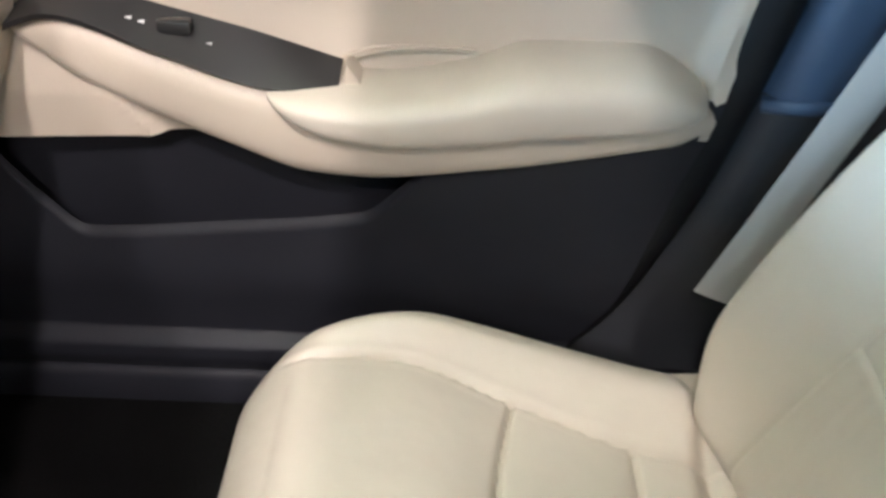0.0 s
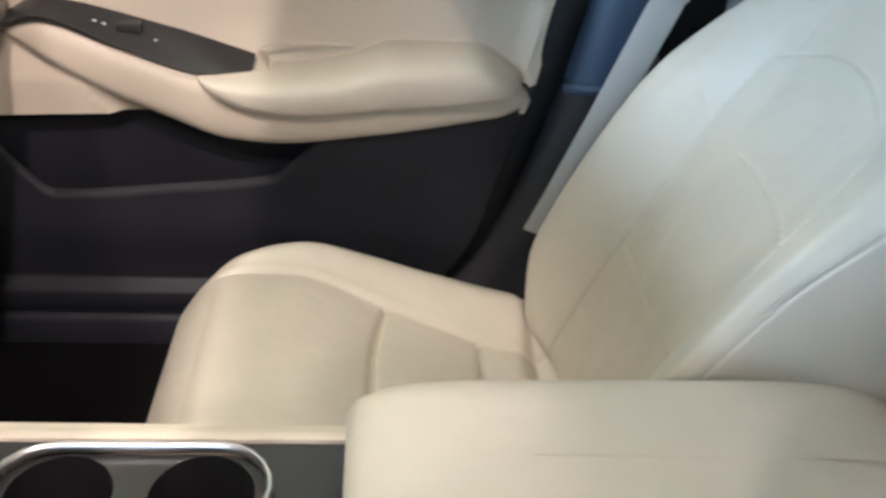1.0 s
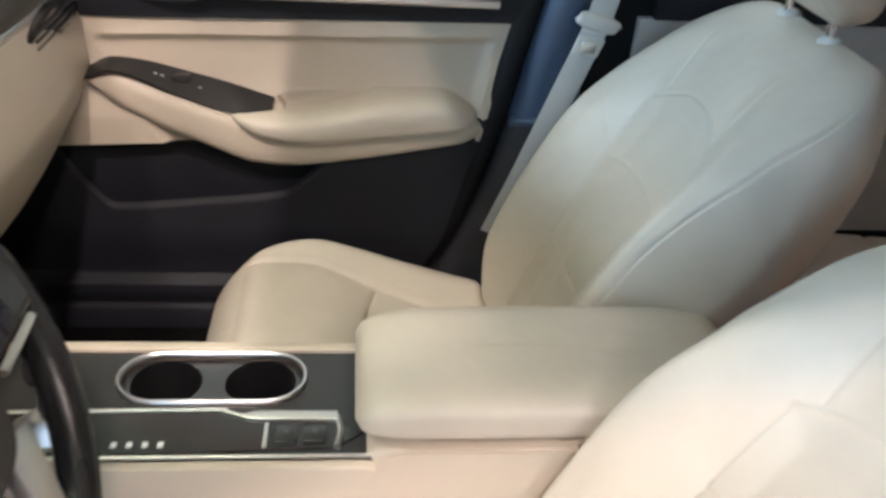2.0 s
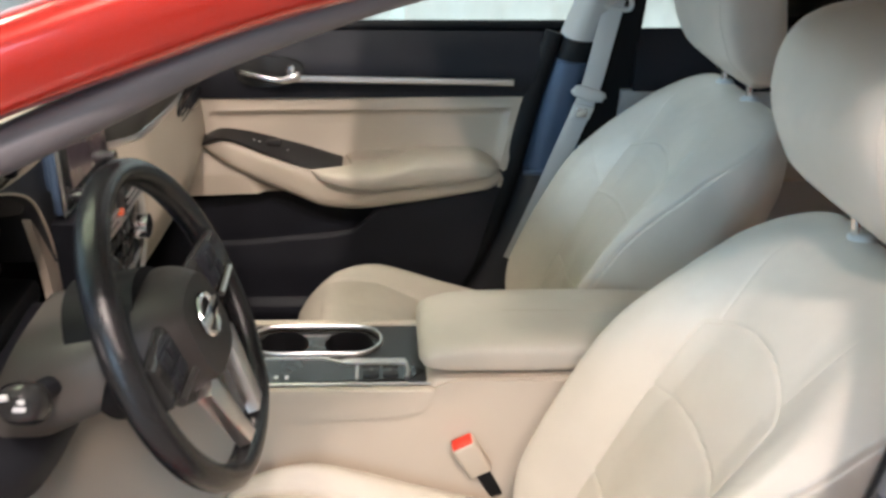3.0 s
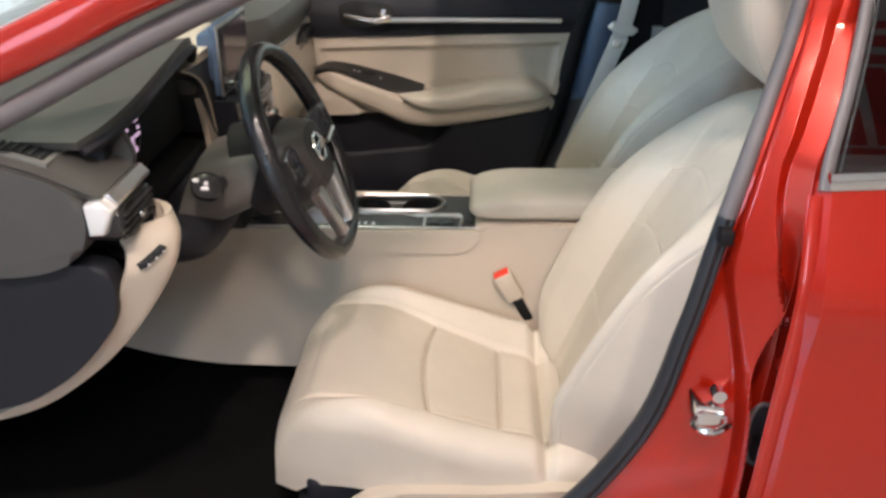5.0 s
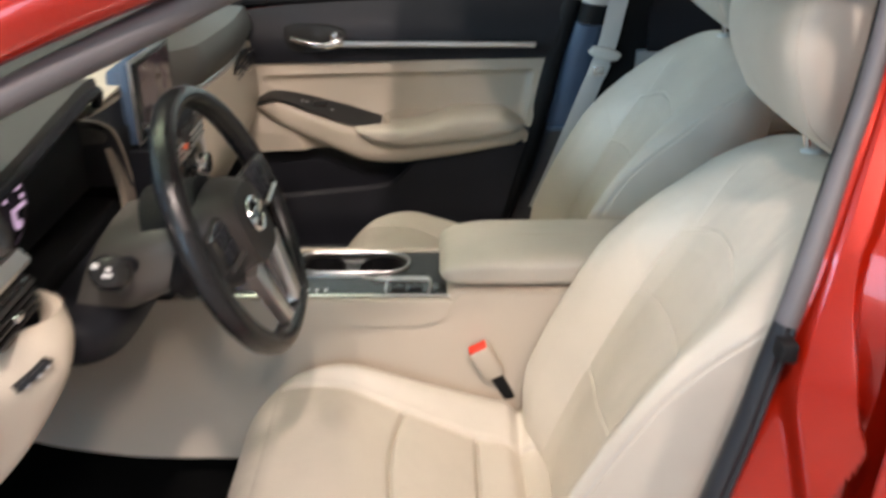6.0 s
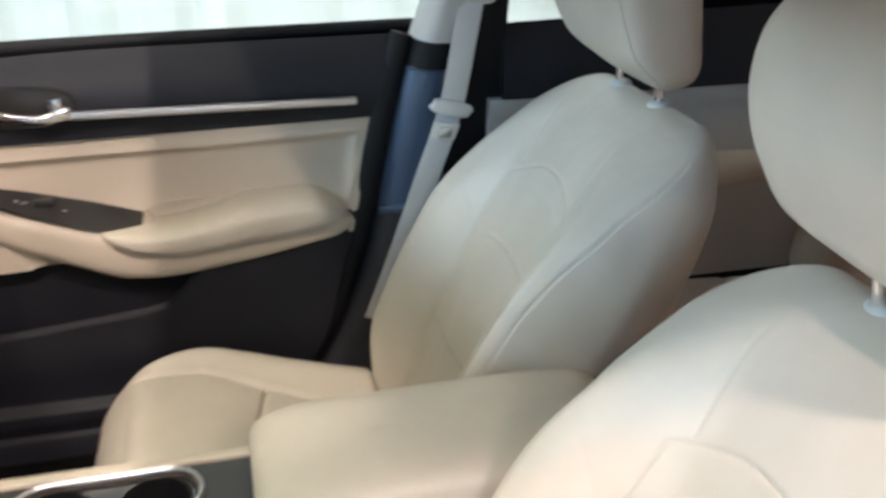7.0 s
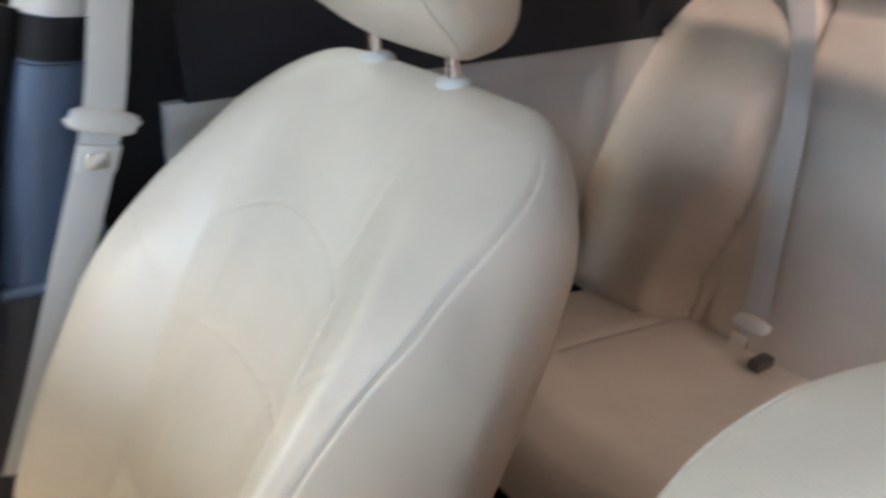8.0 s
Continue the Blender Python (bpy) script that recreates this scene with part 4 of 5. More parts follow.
    def head(v):
        k = (1 - abs(2 * v - 1) ** 5) ** (1 / 2.5)
        wide = table(v, (0.0, 0.118), (0.2, 0.132), (0.5, 0.146), (0.8, 0.142), (1.0, 0.125)) * (0.3 + 0.7 * k)
        deep = table(v, (0.0, 0.038), (0.12, 0.05), (0.3, 0.068), (0.6, 0.077), (1.0, 0.06)) * (0.15 + 0.85 * k)
        x = lerp(0.698, 0.645, v) - table(v, (0.0, 0.03), (0.12, 0.045), (0.3, 0.068), (0.6, 0.077), (1.0, 0.066)) - 0.004
        return (sx + head_x + x, sy, lerp(0.992, 1.264, v) + head_z), (0, wide, 0), (-deep * 0.97, 0, -deep * 0.2), 4.2

    pad_top = part("headrest", pillow(head, 96, 60), LEATHER, seat)
    # seam round the headrest's side panels
    for s in (-1, 1):
        loop = []
        for k in range(40):
            c, w, d, e = head(lerp(0.06, 0.94, k / 39))
            loop.append(Vector(c) + Vector(w) * s * 0.9 + Vector(d) * 0.778)
        part("head_seam", sweep(loop, oval(0.0016, 0.0014, 6), up=(0, 1, 0)), LEATHER, pad_top)
        part("post", rod((sx + 0.638 + back_x, sy + s * 0.068, 0.945 + back_z), (sx + 0.63 + head_x, sy + s * 0.068, 1.05 + head_z), 0.0065), CHROME, pad_top, "polished chrome headrest post")
        part("post_collar", pillow(lambda v: ((sx + 0.639 + back_x, sy + s * 0.068, lerp(0.972, 0.985, v) + back_z), (0.019 * (1 - 0.35 * v ** 3), 0, 0), (0, 0.019 * (1 - 0.35 * v ** 3), 0), 2), 24, 8), LIGHT_TRIM, pad_top)
    return seat


front_seat(0.0, SEAT_Y, "beige leather driver's seat with side bolsters and headrest", 0.022, -0.018, 0.004, 0.0)
front_seat(0.105, -SEAT_Y, "beige leather passenger seat with side bolsters and headrest", 0.0, 0.0, 0.0, 0.007)

# seat belt buckle beside the driver's seat
buckle = thing("belt_buckle", (0.24, -0.115, 0.36), "beige seat belt buckle with a red release button", "belt buckle")
tilt = Matrix.Translation((0.17, -0.128, 0.508)) @ Matrix.Rotation(radians(-28), 4, "Y") @ Matrix.Rotation(radians(8), 4, "X")


def tilted(bm):
    bm.transform(tilt)
    return bm


part("case", tilted(box(-0.021, 0.021, -0.014, 0.014, -0.078, 0.0, 0.006, 3)), TRIM, buckle)
part("release_button", tilted(box(-0.018, 0.018, -0.0115, 0.0115, -0.004, 0.002, 0.002)), RED_BUTTON, buckle, "red release button")
part("stalk", tilted(box(-0.012, 0.012, -0.005, 0.005, -0.17, -0.07, 0.003)), BLACK_RUBBER, buckle, "black buckle stalk")

# ---------- centre console ----------
console = thing("centre_console", (0.0, 0, 0.205), "beige centre console with dark satin top panel and cup holders", "console")
SIDE = smooth_path([(-0.80, 0.37), (-0.45, 0.285), (-0.2, 0.275), (0.2, 0.27), (0.58, 0.27), (0.60, 0.45), (0.58, 0.615), (0.3, 0.617), (0.125, 0.615)], 5) + [Vector((0.112, 0.605)), Vector((0.10, 0.49)), Vector((0.0, 0.488)), Vector((-0.40, 0.49)), Vector((-0.62, 0.58)), Vector((-0.80, 0.60))]
part("body", prism([tuple(p) for p in SIDE], -0.103, 0.103, r=0.01, seg=3), TRIM, console)
for s in (-1, 1):
    rim = smooth_path([(-0.55, 0.545), (-0.2, 0.546), (0.02, 0.548), (0.07, 0.551), (0.102, 0.562), (0.118, 0.582), (0.122, 0.60)], 5) + [Vector((0.11, 0.603)), Vector((-0.2, 0.603)), Vector((-0.55, 0.603))]
    part("rim", prism([tuple(p) for p in rim], 0.0, 0.012, r=0.004, seg=3, place=lambda p: Vector((p.x, s * (0.116 - p.y), p.z))), TRIM, console)
    # flared side wall that runs down into the footwell
    part("side_wall", thick(surf(lambda u, v: (lerp(-0.82, 0.40, u), s * (0.108 + 0.05 * table(lerp(-0.82, 0.40, u), (-0.8, 1.3), (-0.3, 0.8), (0.1, 0.25), (0.4, 0.1)) * (1 - v) ** 1.5), lerp(table(lerp(-0.82, 0.4, u), (-0.8, 0.36), (-0.62, 0.30), (-0.45, 0.272), (-0.1, 0.26), (0.4, 0.26)), table(lerp(-0.82, 0.4, u), (-0.82, 0.552), (0.02, 0.554), (0.07, 0.558), (0.10, 0.568), (0.122, 0.598), (0.16, 0.614), (0.4, 0.614)), v)), 110, 24), 0.008), TRIM, console)


def plate(outer, holes, z, depth):
    """A flat plate with holes through it."""
    bm = bmesh.new()
    edges = []
    for loop in (outer, *holes):
        vs = [bm.verts.new((p[0], p[1], z)) for p in loop]
        edges += [bm.edges.new((vs[i], vs[(i + 1) % len(vs)])) for i in range(len(vs))]
    bmesh.ops.triangle_fill(bm, edges=edges, use_beauty=True)
    bmesh.ops.recalc_face_normals(bm, faces=bm.faces)
    ext = bmesh.ops.extrude_face_region(bm, geom=bm.faces[:])
    bmesh.ops.translate(bm, verts=[g for g in ext["geom"] if isinstance(g, bmesh.types.BMVert)], vec=(0, 0, -depth))
    return bm


def stadium(x0, x1, y0, y1, n=10):
    r, m = (y1 - y0) / 2, (y0 + y1) / 2
    return [(x1 - r + r * math.sin(k * math.pi / n), m + r * math.cos(k * math.pi / n)) for k in range(n + 1)] + [(x0 + r - r * math.sin(k * math.pi / n), m - r * math.cos(k * math.pi / n)) for k in range(n + 1)]


def circle(x, y, r, n=28):
    return [(x + r * math.cos(2 * math.pi * k / n), y + r * math.sin(2 * math.pi * k / n)) for k in range(n)]


CUP = stadium(-0.190, 0.037, -0.008, 0.086)
part("top_panel", plate([(-0.42, -0.096), (0.118, -0.096), (0.118, 0.092), (-0.42, 0.096)], [CUP], 0.603, 0.004), SATIN, console, "dark satin console top panel")
part("far_rail", sweep([(-0.42, 0.101, 0.603), (0.115, 0.098, 0.603)], oval(0.007, 0.006, 10, 3)), TRIM, console)
part("near_edge", sweep([(-0.40, -0.0985, 0.604), (0.118, -0.0985, 0.604)], oval(0.0025, 0.003, 8)), SILVER, console, "thin silver edge trim")
cup = part("cup_ring", sweep([(p[0], p[1], 0.605) for p in CUP], oval(0.0036, 0.005, 10), closed=True), SILVER, console, "satin silver cup holder ring")
part("cup_tray", plate(stadium(-0.188, 0.035, -0.006, 0.084), [circle(-0.134, 0.039, 0.0435), circle(-0.019, 0.039, 0.0435)], 0.597, 0.003), GLOSS, cup)
for x in (-0.134, -0.019):
    part("cup_well", surf(lambda u, v: (x + (0.0435 if v < 0.8 else 0.0435 * (1 - v) * 5) * math.cos(2 * math.pi * u), 0.039 + (0.0435 if v < 0.8 else 0.0435 * (1 - v) * 5) * math.sin(2 * math.pi * u), 0.597 - 0.08 * min(1, v / 0.8)), 28, 10, wrap_u=True), BLACK_RUBBER, cup, "black rubber cup well")
gate = part("shift_gate", prism(smooth_path([(-0.36, -0.03), (-0.05, -0.026), (-0.02, -0.032), (0.075, -0.034), (0.078, -0.085), (-0.36, -0.088)], 2, True), 0.605, 0.602, axis="z", r=0.0), GLOSS, console, "gloss black shift gate")
part("gate_strip", sweep(smooth_path([(-0.36, -0.024, 0.606), (-0.08, -0.021, 0.606), (-0.055, -0.024, 0.606), (-0.03, -0.033, 0.606), (0.0, -0.034, 0.606), (0.078, -0.035, 0.606)], 5), oval(0.007, 0.004, 10, 3), scale=lambda t: table(t, (0.0, 0.35), (0.55, 0.4), (0.7, 1.15), (1.0, 1.2))), SILVER, console, "satin silver gate trim")
part("gate_end", sweep(smooth_path([(0.078, -0.035, 0.606), (0.082, -0.06, 0.606), (0.078, -0.086, 0.606)], 4), oval(0.004, 0.004, 8)), SILVER, console)
part("gate_divider", box(-0.006, -0.001, -0.086, -0.045, 0.604, 0.608, 0.001), SILVER, gate)
for k in range(4):
    part("gear_mark", box(-0.172 + 0.017 * k, -0.166 + 0.017 * k, -0.084, -0.076, 0.6055, 0.607, 0), WHITE_PRINT, gate)
for x in (0.02, 0.052):
    b = part("console_button", box(x - 0.013, x + 0.013, -0.08, -0.05, 0.603, 0.610, 0.002), GLOSS, console)
    part("button_mark", box(x - 0.003, x + 0.003, -0.067, -0.061, 0.6095, 0.6105, 0), GREY, b)
lever = part("shift_lever", rod((-0.245, -0.055, 0.60), (-0.235, -0.058, 0.68), 0.010, 16, 0.012), CHROME, console, "chrome gear lever with a dark knob")
part("lever_knob", pillow(lambda v: ((lerp(-0.238, -0.225, v), -0.058, lerp(0.665, 0.735, v)), (0.025 * (math.sin(0.25 + 2.6 * v)), 0, 0), (0, 0.019 * math.sin(0.25 + 2.6 * v), 0), 2.6), 24, 16), GLOSS, lever)
part("lever_boot", pillow(lambda v: ((-0.247 + 0.006 * v, -0.055, lerp(0.602, 0.63, v)), (0.05 * (1 - 0.6 * v), 0, 0), (0, 0.028 * (1 - 0.5 * v), 0), 3), 24, 6), SILVER, lever)


def lid(v):
    x = lerp(0.098, 0.575, v)
    k = (1 - abs(2 * v - 1) ** 9) ** (1 / 2.2) * 0.9 + 0.1
    z0, z1 = 0.617, table(x, (0.1, 0.672), (0.2, 0.684), (0.45, 0.686), (0.575, 0.678))
    return (x, 0, (z0 + z1) / 2), (0, 0.106 * (0.75 + 0.25 * k), 0), (0, 0, (z1 - z0) / 2 * k), 3.6


part("armrest_lid", pillow(lid, 64, 60), LEATHER, console, "padded beige leather armrest lid")

part("lid_seam", sweep([(x, 0.002 - 0.02 * (x - 0.25), 0.6860 - 0.0015 * abs(x - 0.33)) for x in np.linspace(0.24, 0.53, 12)], oval(0.0010, 0.0005, 6)), TRIM, console)

# ---------- dashboard ----------
dash = thing("dashboard", (-0.6, 0, 0.5), "grey and beige dashboard with instrument hood, vents and silver trim", "dashboard")


def dash_x(y):
    """How far the dashboard's face reaches back at a lateral place."""
    return table(y, (-0.74, -0.45), (-0.63, -0.41), (-0.60, -0.43), (-0.585, -0.58), (-0.16, -0.58), (-0.145, -0.475), (0.14, -0.47), (0.25, -0.40), (0.5, -0.385), (0.70, -0.40))


def pad(u, v):
    y = lerp(-0.60, 0.735, u)
    xb = dash_x(y)
    h = 0.985 + 0.01 * math.cos(y * 2)
    x = lerp(-1.0, xb - 0.005, min(1, v / 0.8))
    if v <= 0.8:
        k = v / 0.8
        z = lerp(0.93, h, min(1, k * 1.6)) - 0.012 * max(0, k - 0.75) * 4 * (k - 0.75) * 4 * 0.5
    else:
        k = (v - 0.8) / 0.2
        x = xb - 0.005 + 0.012 * math.sin(k * math.pi)
        z = h - 0.012 * 0.5 - 0.065 * k
    return (x, y, z)


part("top_pad", thick(surf(pad, 80, 40), -0.012), GREY, dash, "grey soft-touch dashboard top")
part("silver_band", sweep([(dash_x(y) + 0.004, y, 0.912) for y in np.linspace(0.16, 0.69, 40)], oval(0.006, 0.009, 10, 3)), SILVER, dash, "satin silver trim band")


def fascia(u, v):
    y = lerp(-0.12, 0.725, u)
    x = dash_x(y) - 0.002 + 0.015 * math.sin(v * math.pi) - 0.15 * max(0, 0.55 - v) ** 1.3
    return (x, y, lerp(0.60, 0.905, v))


part("fascia", thick(surf(fascia, 60, 24), 0.012), TRIM, dash, "beige lower dashboard fascia")
part("glovebox_gap", sweep([(dash_x(y) + 0.008, y, 0.765) for y in np.linspace(0.16, 0.66, 20)], oval(0.002, 0.002, 6)), BLACK_RUBBER, dash)
part("underside", thick(surf(lambda u, v: (lerp(-0.95, -0.52, v), lerp(-0.6, 0.72, u), lerp(0.55, 0.61, v)), 12, 6), 0.01), CARPET, dash)

# driver's end: cap, vent, switch bank
END = smooth_path([(-0.98, 0.93), (-0.75, 0.982), (-0.60, 0.994), (-0.53, 0.982), (-0.47, 0.957), (-0.424, 0.936)], 6)
part("end_pad", thick(surf(lambda u, v: (END[round(v * (len(END) - 1))].x, lerp(-0.728, -0.585, u), END[round(v * (len(END) - 1))].y - 0.010 * (1 - u) ** 8), 14, len(END) - 1), 0.012), GREY, dash, "grey padded dashboard end")
part("end_cap", prism(smooth_path([(-0.90, 0.925), (-0.62, 0.978), (-0.53, 0.966), (-0.478, 0.944), (-0.455, 0.920), (-0.458, 0.868), (-0.49, 0.825), (-0.60, 0.80), (-0.90, 0.80)], 5, True), -0.736, -0.66, r=0.012, seg=3), GREY, dash, "grey dashboard end cap")
part("end_panel", prism(smooth_path([(-0.90, 0.80), (-0.60, 0.812), (-0.465, 0.815), (-0.435, 0.785), (-0.445, 0.72), (-0.49, 0.655), (-0.56, 0.595), (-0.66, 0.55), (-0.90, 0.52)], 5, True), -0.724, -0.68, r=0.01, seg=3), DARK, dash, "charcoal dashboard side cover")


def kick(u, v):
    # beige bow that frames the dashboard's driver end and sweeps down and forwards
    path = KICK
    k = min(v, 0.9999) * (len(path) - 1)
    p = path[int(k)].lerp(path[int(k) + 1], k - int(k))
    a = (u - 0.5) * 2
    wide = table(v, (0.0, 0.105), (0.25, 0.095), (0.5, 0.04), (1.0, 0.03))
    return (p.x - 0.06 * max(0, -a) ** 1.6 - 0.05 * max(0, a) ** 3, table(v, (0.0, -0.615), (0.5, -0.675), (1.0, -0.685)) + wide * a * 0.62, p.y)


KICK = smooth_path([(-0.374, 0.858), (-0.356, 0.825), (-0.366, 0.775), (-0.43, 0.68), (-0.52, 0.59), (-0.64, 0.515), (-0.82, 0.47)], 8)
part("knee_bolster", thick(surf(kick, 24, len(KICK) - 1), 0.014), TRIM, dash, "beige lower knee panel")
vent = part("air_vent", prism(smooth_path([(-0.722, 0.908), (-0.66, 0.908), (-0.595, 0.904), (-0.59, 0.872), (-0.64, 0.856), (-0.70, 0.852), (-0.722, 0.868)], 4, True), -0.404, -0.50, axis="x", r=0.008), GLOSS, dash, "black side air vent")
for k in range(4):
    part("vent_slat", box(-0.412, -0.399, -0.715, -0.60, 0.862 + 0.011 * k, 0.8655 + 0.011 * k, 0.001), SATIN, vent)
part("vent_tab", box(-0.402, -0.392, -0.672, -0.655, 0.876, 0.886, 0.003), CHROME, vent)
part("vent_trim", prism([(-0.426, 0.932), (-0.417, 0.934), (-0.405, 0.921), (-0.407, 0.914), (-0.418, 0.914)], -0.722, -0.588, r=0.002), SILVER, dash, "satin silver vent trim")
# the corner's white reflection is put into its colour
part("vent_corner", prism([(-0.450, 0.922), (-0.424, 0.929), (-0.407, 0.914), (-0.424, 0.876), (-0.448, 0.874)], -0.744, -0.718, r=0.006, seg=3), REFLECTION_WHITE, dash, "silver vent corner with its white reflection painted in")


def bank_patch(a0, a1, b0, b1, out):
    """A patch of the knee panel's slanting switch bank, lifted off the panel."""

    def f(u, v):
        a, b = lerp(a0, a1, u), lerp(b0, b1, v)
        pu = lerp(lerp(0.05, 0.24, a), lerp(0.09, 0.31, a), b)
        pv = lerp(lerp(0.225, 0.145, a), lerp(0.265, 0.175, a), b)
        return Vector(kick(pu, pv)) + Vector((out, -out * 0.6, 0))

    return thick(surf(f, 10, 6), 0.004)


bank = part("switch_bank", bank_patch(0, 1, 0, 1, 0.004), GLOSS, dash, "black switch bank")
for k in range(3):
    part("bank_switch", bank_patch(0.08 + 0.3 * k, 0.32 + 0.3 * k, 0.15, 0.85, 0.008), DARK, bank)
    part("bank_mark", bank_patch(0.17 + 0.3 * k, 0.24 + 0.3 * k, 0.42, 0.62, 0.0125), WHITE_PRINT, bank)
defrost = part("demist_vent", prism([(-0.60, 0.996), (-0.555, 0.991), (-0.505, 0.9765), (-0.505, 0.955), (-0.60, 0.96)], -0.712, -0.612, r=0.002), LIGHT_GREY, dash, "pale grey demister outlet")
part("vent_mouth", prism([(-0.593, 0.9965), (-0.555, 0.9922), (-0.513, 0.980), (-0.513, 0.965), (-0.593, 0.965)], -0.704, -0.620, r=0.001), BLACK_RUBBER, defrost)
for k in range(6):
    z = table(-0.587 + 0.0135 * k, (-0.593, 0.997), (-0.555, 0.9928), (-0.513, 0.9805))
    part("vent_slat", box(-0.590 + 0.0135 * k, -0.584 + 0.0135 * k, -0.703, -0.621, z - 0.006, z + 0.0008, 0.001), DARK, defrost)

# instrument hood
BROW = smooth_path([(-0.475, -0.668, 0.982), (-0.447, -0.625, 0.996), (-0.428, -0.55, 1.013), (-0.420, -0.434, 1.034), (-0.420, -0.33, 1.046), (-0.424, -0.265, 1.046), (-0.432, -0.228, 1.036), (-0.444, -0.210, 1.010)], 8)


def hood(u, v):
    k = min(u, 0.9999) * (len(BROW) - 1)
    p = BROW[int(k)].lerp(BROW[int(k) + 1], k - int(k))
    return (lerp(-0.74, p.x, v), p.y, lerp(0.98, p.z, v ** 0.6))


part("instrument_hood", thick(surf(hood, 50, 16), -0.014), GREY, dash, "grey stitched instrument hood")
bm = bmesh.new()
for v in (0.86, 0.93):
    for i in range(70):
        p, q = Vector(hood((i + 0.2) / 70, v)), Vector(hood((i + 0.8) / 70, v))
        bmesh.ops.create_cone(bm, cap_ends=True, segments=5, radius1=0.0009, radius2=0.0009, depth=(q - p).length, matrix=Matrix.Translation((p + q) / 2 + Vector((0, 0, 0.0005))) @ (q - p).to_track_quat("Z", "Y").to_matrix().to_4x4())
part("hood_stitching", bm, PILLAR, dash)
part("hood_lip", sweep([Vector(hood(u, 1.0)) + Vector((0.002, 0, -0.006)) for u in np.linspace(0.01, 0.99, 50)], oval(0.009, 0.008, 10)), DARK, dash)
part("binnacle_back", box(-0.60, -0.57, -0.62, -0.14, 0.76, 1.0, 0.004), BLACK_RUBBER, dash, "black instrument recess")
part("binnacle_floor", box(-0.58, -0.45, -0.60, -0.15, 0.79, 0.83, 0.015), BLACK_RUBBER, dash)
part("binnacle_cheek", box(-0.58, -0.455, -0.63, -0.60, 0.80, 0.985, 0.008), DARK, dash)
RIM = smooth_path([(-0.270, 0.999), (-0.199, 0.973), (-0.147, 0.942), (-0.117, 0.897), (-0.094, 0.838)], 5)
part("centre_pad", prism([(0.15, 0.82), (0.17, 0.985), (-0.22, 0.995)] + [(p.x, p.y) for p in RIM] + [(-0.088, 0.82)], -0.446, -0.62, axis="x", r=0.004), PILLAR_LOW, dash, "dark centre dashboard panel")
part("panel_border", sweep([(-0.446, p.x, p.y) for p in RIM] + smooth_path([(-0.444, -0.088, 0.82), (-0.432, -0.01, 0.812), (-0.424, 0.09, 0.805)], 4), oval(0.0024, 0.0022, 10)), TRIM, dash, "beige panel border")
part("centre_cover", prism(smooth_path([(-0.262, 0.998), (-0.16, 1.004), (0.15, 1.004), (0.16, 0.982), (-0.10, 0.985), (-0.20, 0.990)], 3, True), -0.444, -0.545, axis="x", r=0.006), TRIM, dash, "beige centre dashboard cover")
cluster = part("instrument_panel", box(-0.555, -0.478, -0.57, -0.20, 0.86, 0.99, 0.006), BLACK_RUBBER, dash, "dark instrument cluster")
part("dial_ring", sweep([(-0.475, -0.49 + 0.055 * math.cos(k * math.pi / 14), 0.945 + 0.055 * math.sin(k * math.pi / 14)) for k in range(28)], oval(0.003, 0.004, 6), up=(1, 0, 0), closed=True), GLOSS, cluster)
for y, z, wide, high in ((-0.454, 0.963, 0.016, 0.007), (-0.478, 0.966, 0.007, 0.006), (-0.494, 0.956, 0.006, 0.004), (-0.447, 0.947, 0.008, 0.005), (-0.456, 0.936, 0.026, 0.005), (-0.478, 0.926, 0.007, 0.026), (-0.470, 0.914, 0.013, 0.009)):
    part("dial_mark", box(-0.472, -0.469, y - wide / 2, y + wide / 2, z - high / 2, z + high / 2, 0), CLUSTER_GLOW, cluster)

# silver frame of the centre stack
for y in (-0.128, 0.128):
    part("stack_trim", sweep(smooth_path([(-0.380, y, 0.895), (-0.376, y * 0.98, 0.82), (-0.380, y * 0.92, 0.74), (-0.398, y * 0.84, 0.66)], 6), oval(0.007, 0.006, 10, 3)), SILVER, dash, "satin silver centre trim")
for z, half in ((0.845, 0.118), (0.748, 0.112)):
    part("stack_bar", sweep([(-0.381, -half, z), (-0.378, 0, z), (-0.381, half, z)], oval(0.004, 0.006, 8, 3)), SILVER, dash, "satin silver centre bar")
# central display and climate panel
display = part("display", box(-0.432, -0.417, -0.118, 0.105, 0.905, 1.05, 0.006, 3), PILLAR, dash, "upright central touch screen in a silver rim")
part("display_rim", box(-0.4175, -0.4135, -0.119, 0.106, 0.904, 1.051, 0.002), SILVER, display)
part("display_glass", box(-0.4145, -0.411, -0.112, 0.099, 0.912, 1.044, 0.003), GLOSS, display)
part("display_image", box(-0.4112, -0.4102, -0.085, 0.09, 0.935, 1.036, 0), SCREEN, display, "dim mauve screen picture")
part("display_back", box(-0.47, -0.432, -0.09, 0.08, 0.93, 1.03, 0.012), PILLAR, display)
for y in (-0.09, 0.08):
    part("display_knob", rod((-0.412, y, 0.928), (-0.394, y, 0.928), 0.011, 16), CHROME, display)
climate = part("climate_panel", prism([(-0.132, 0.90), (0.132, 0.90), (0.12, 0.70), (-0.12, 0.70)], -0.385, -0.432, axis="x", r=0.008), DARK, dash, "dark climate control panel")
for y in (-0.095, 0.095):
    knob = part("climate_knob", rod((-0.385, y, 0.80), (-0.358, y, 0.80), 0.024, 24, 0.021), CHROME, climate)
    part("knob_face", rod((-0.358, y, 0.80), (-0.356, y, 0.80), 0.017, 20), GLOSS, knob)
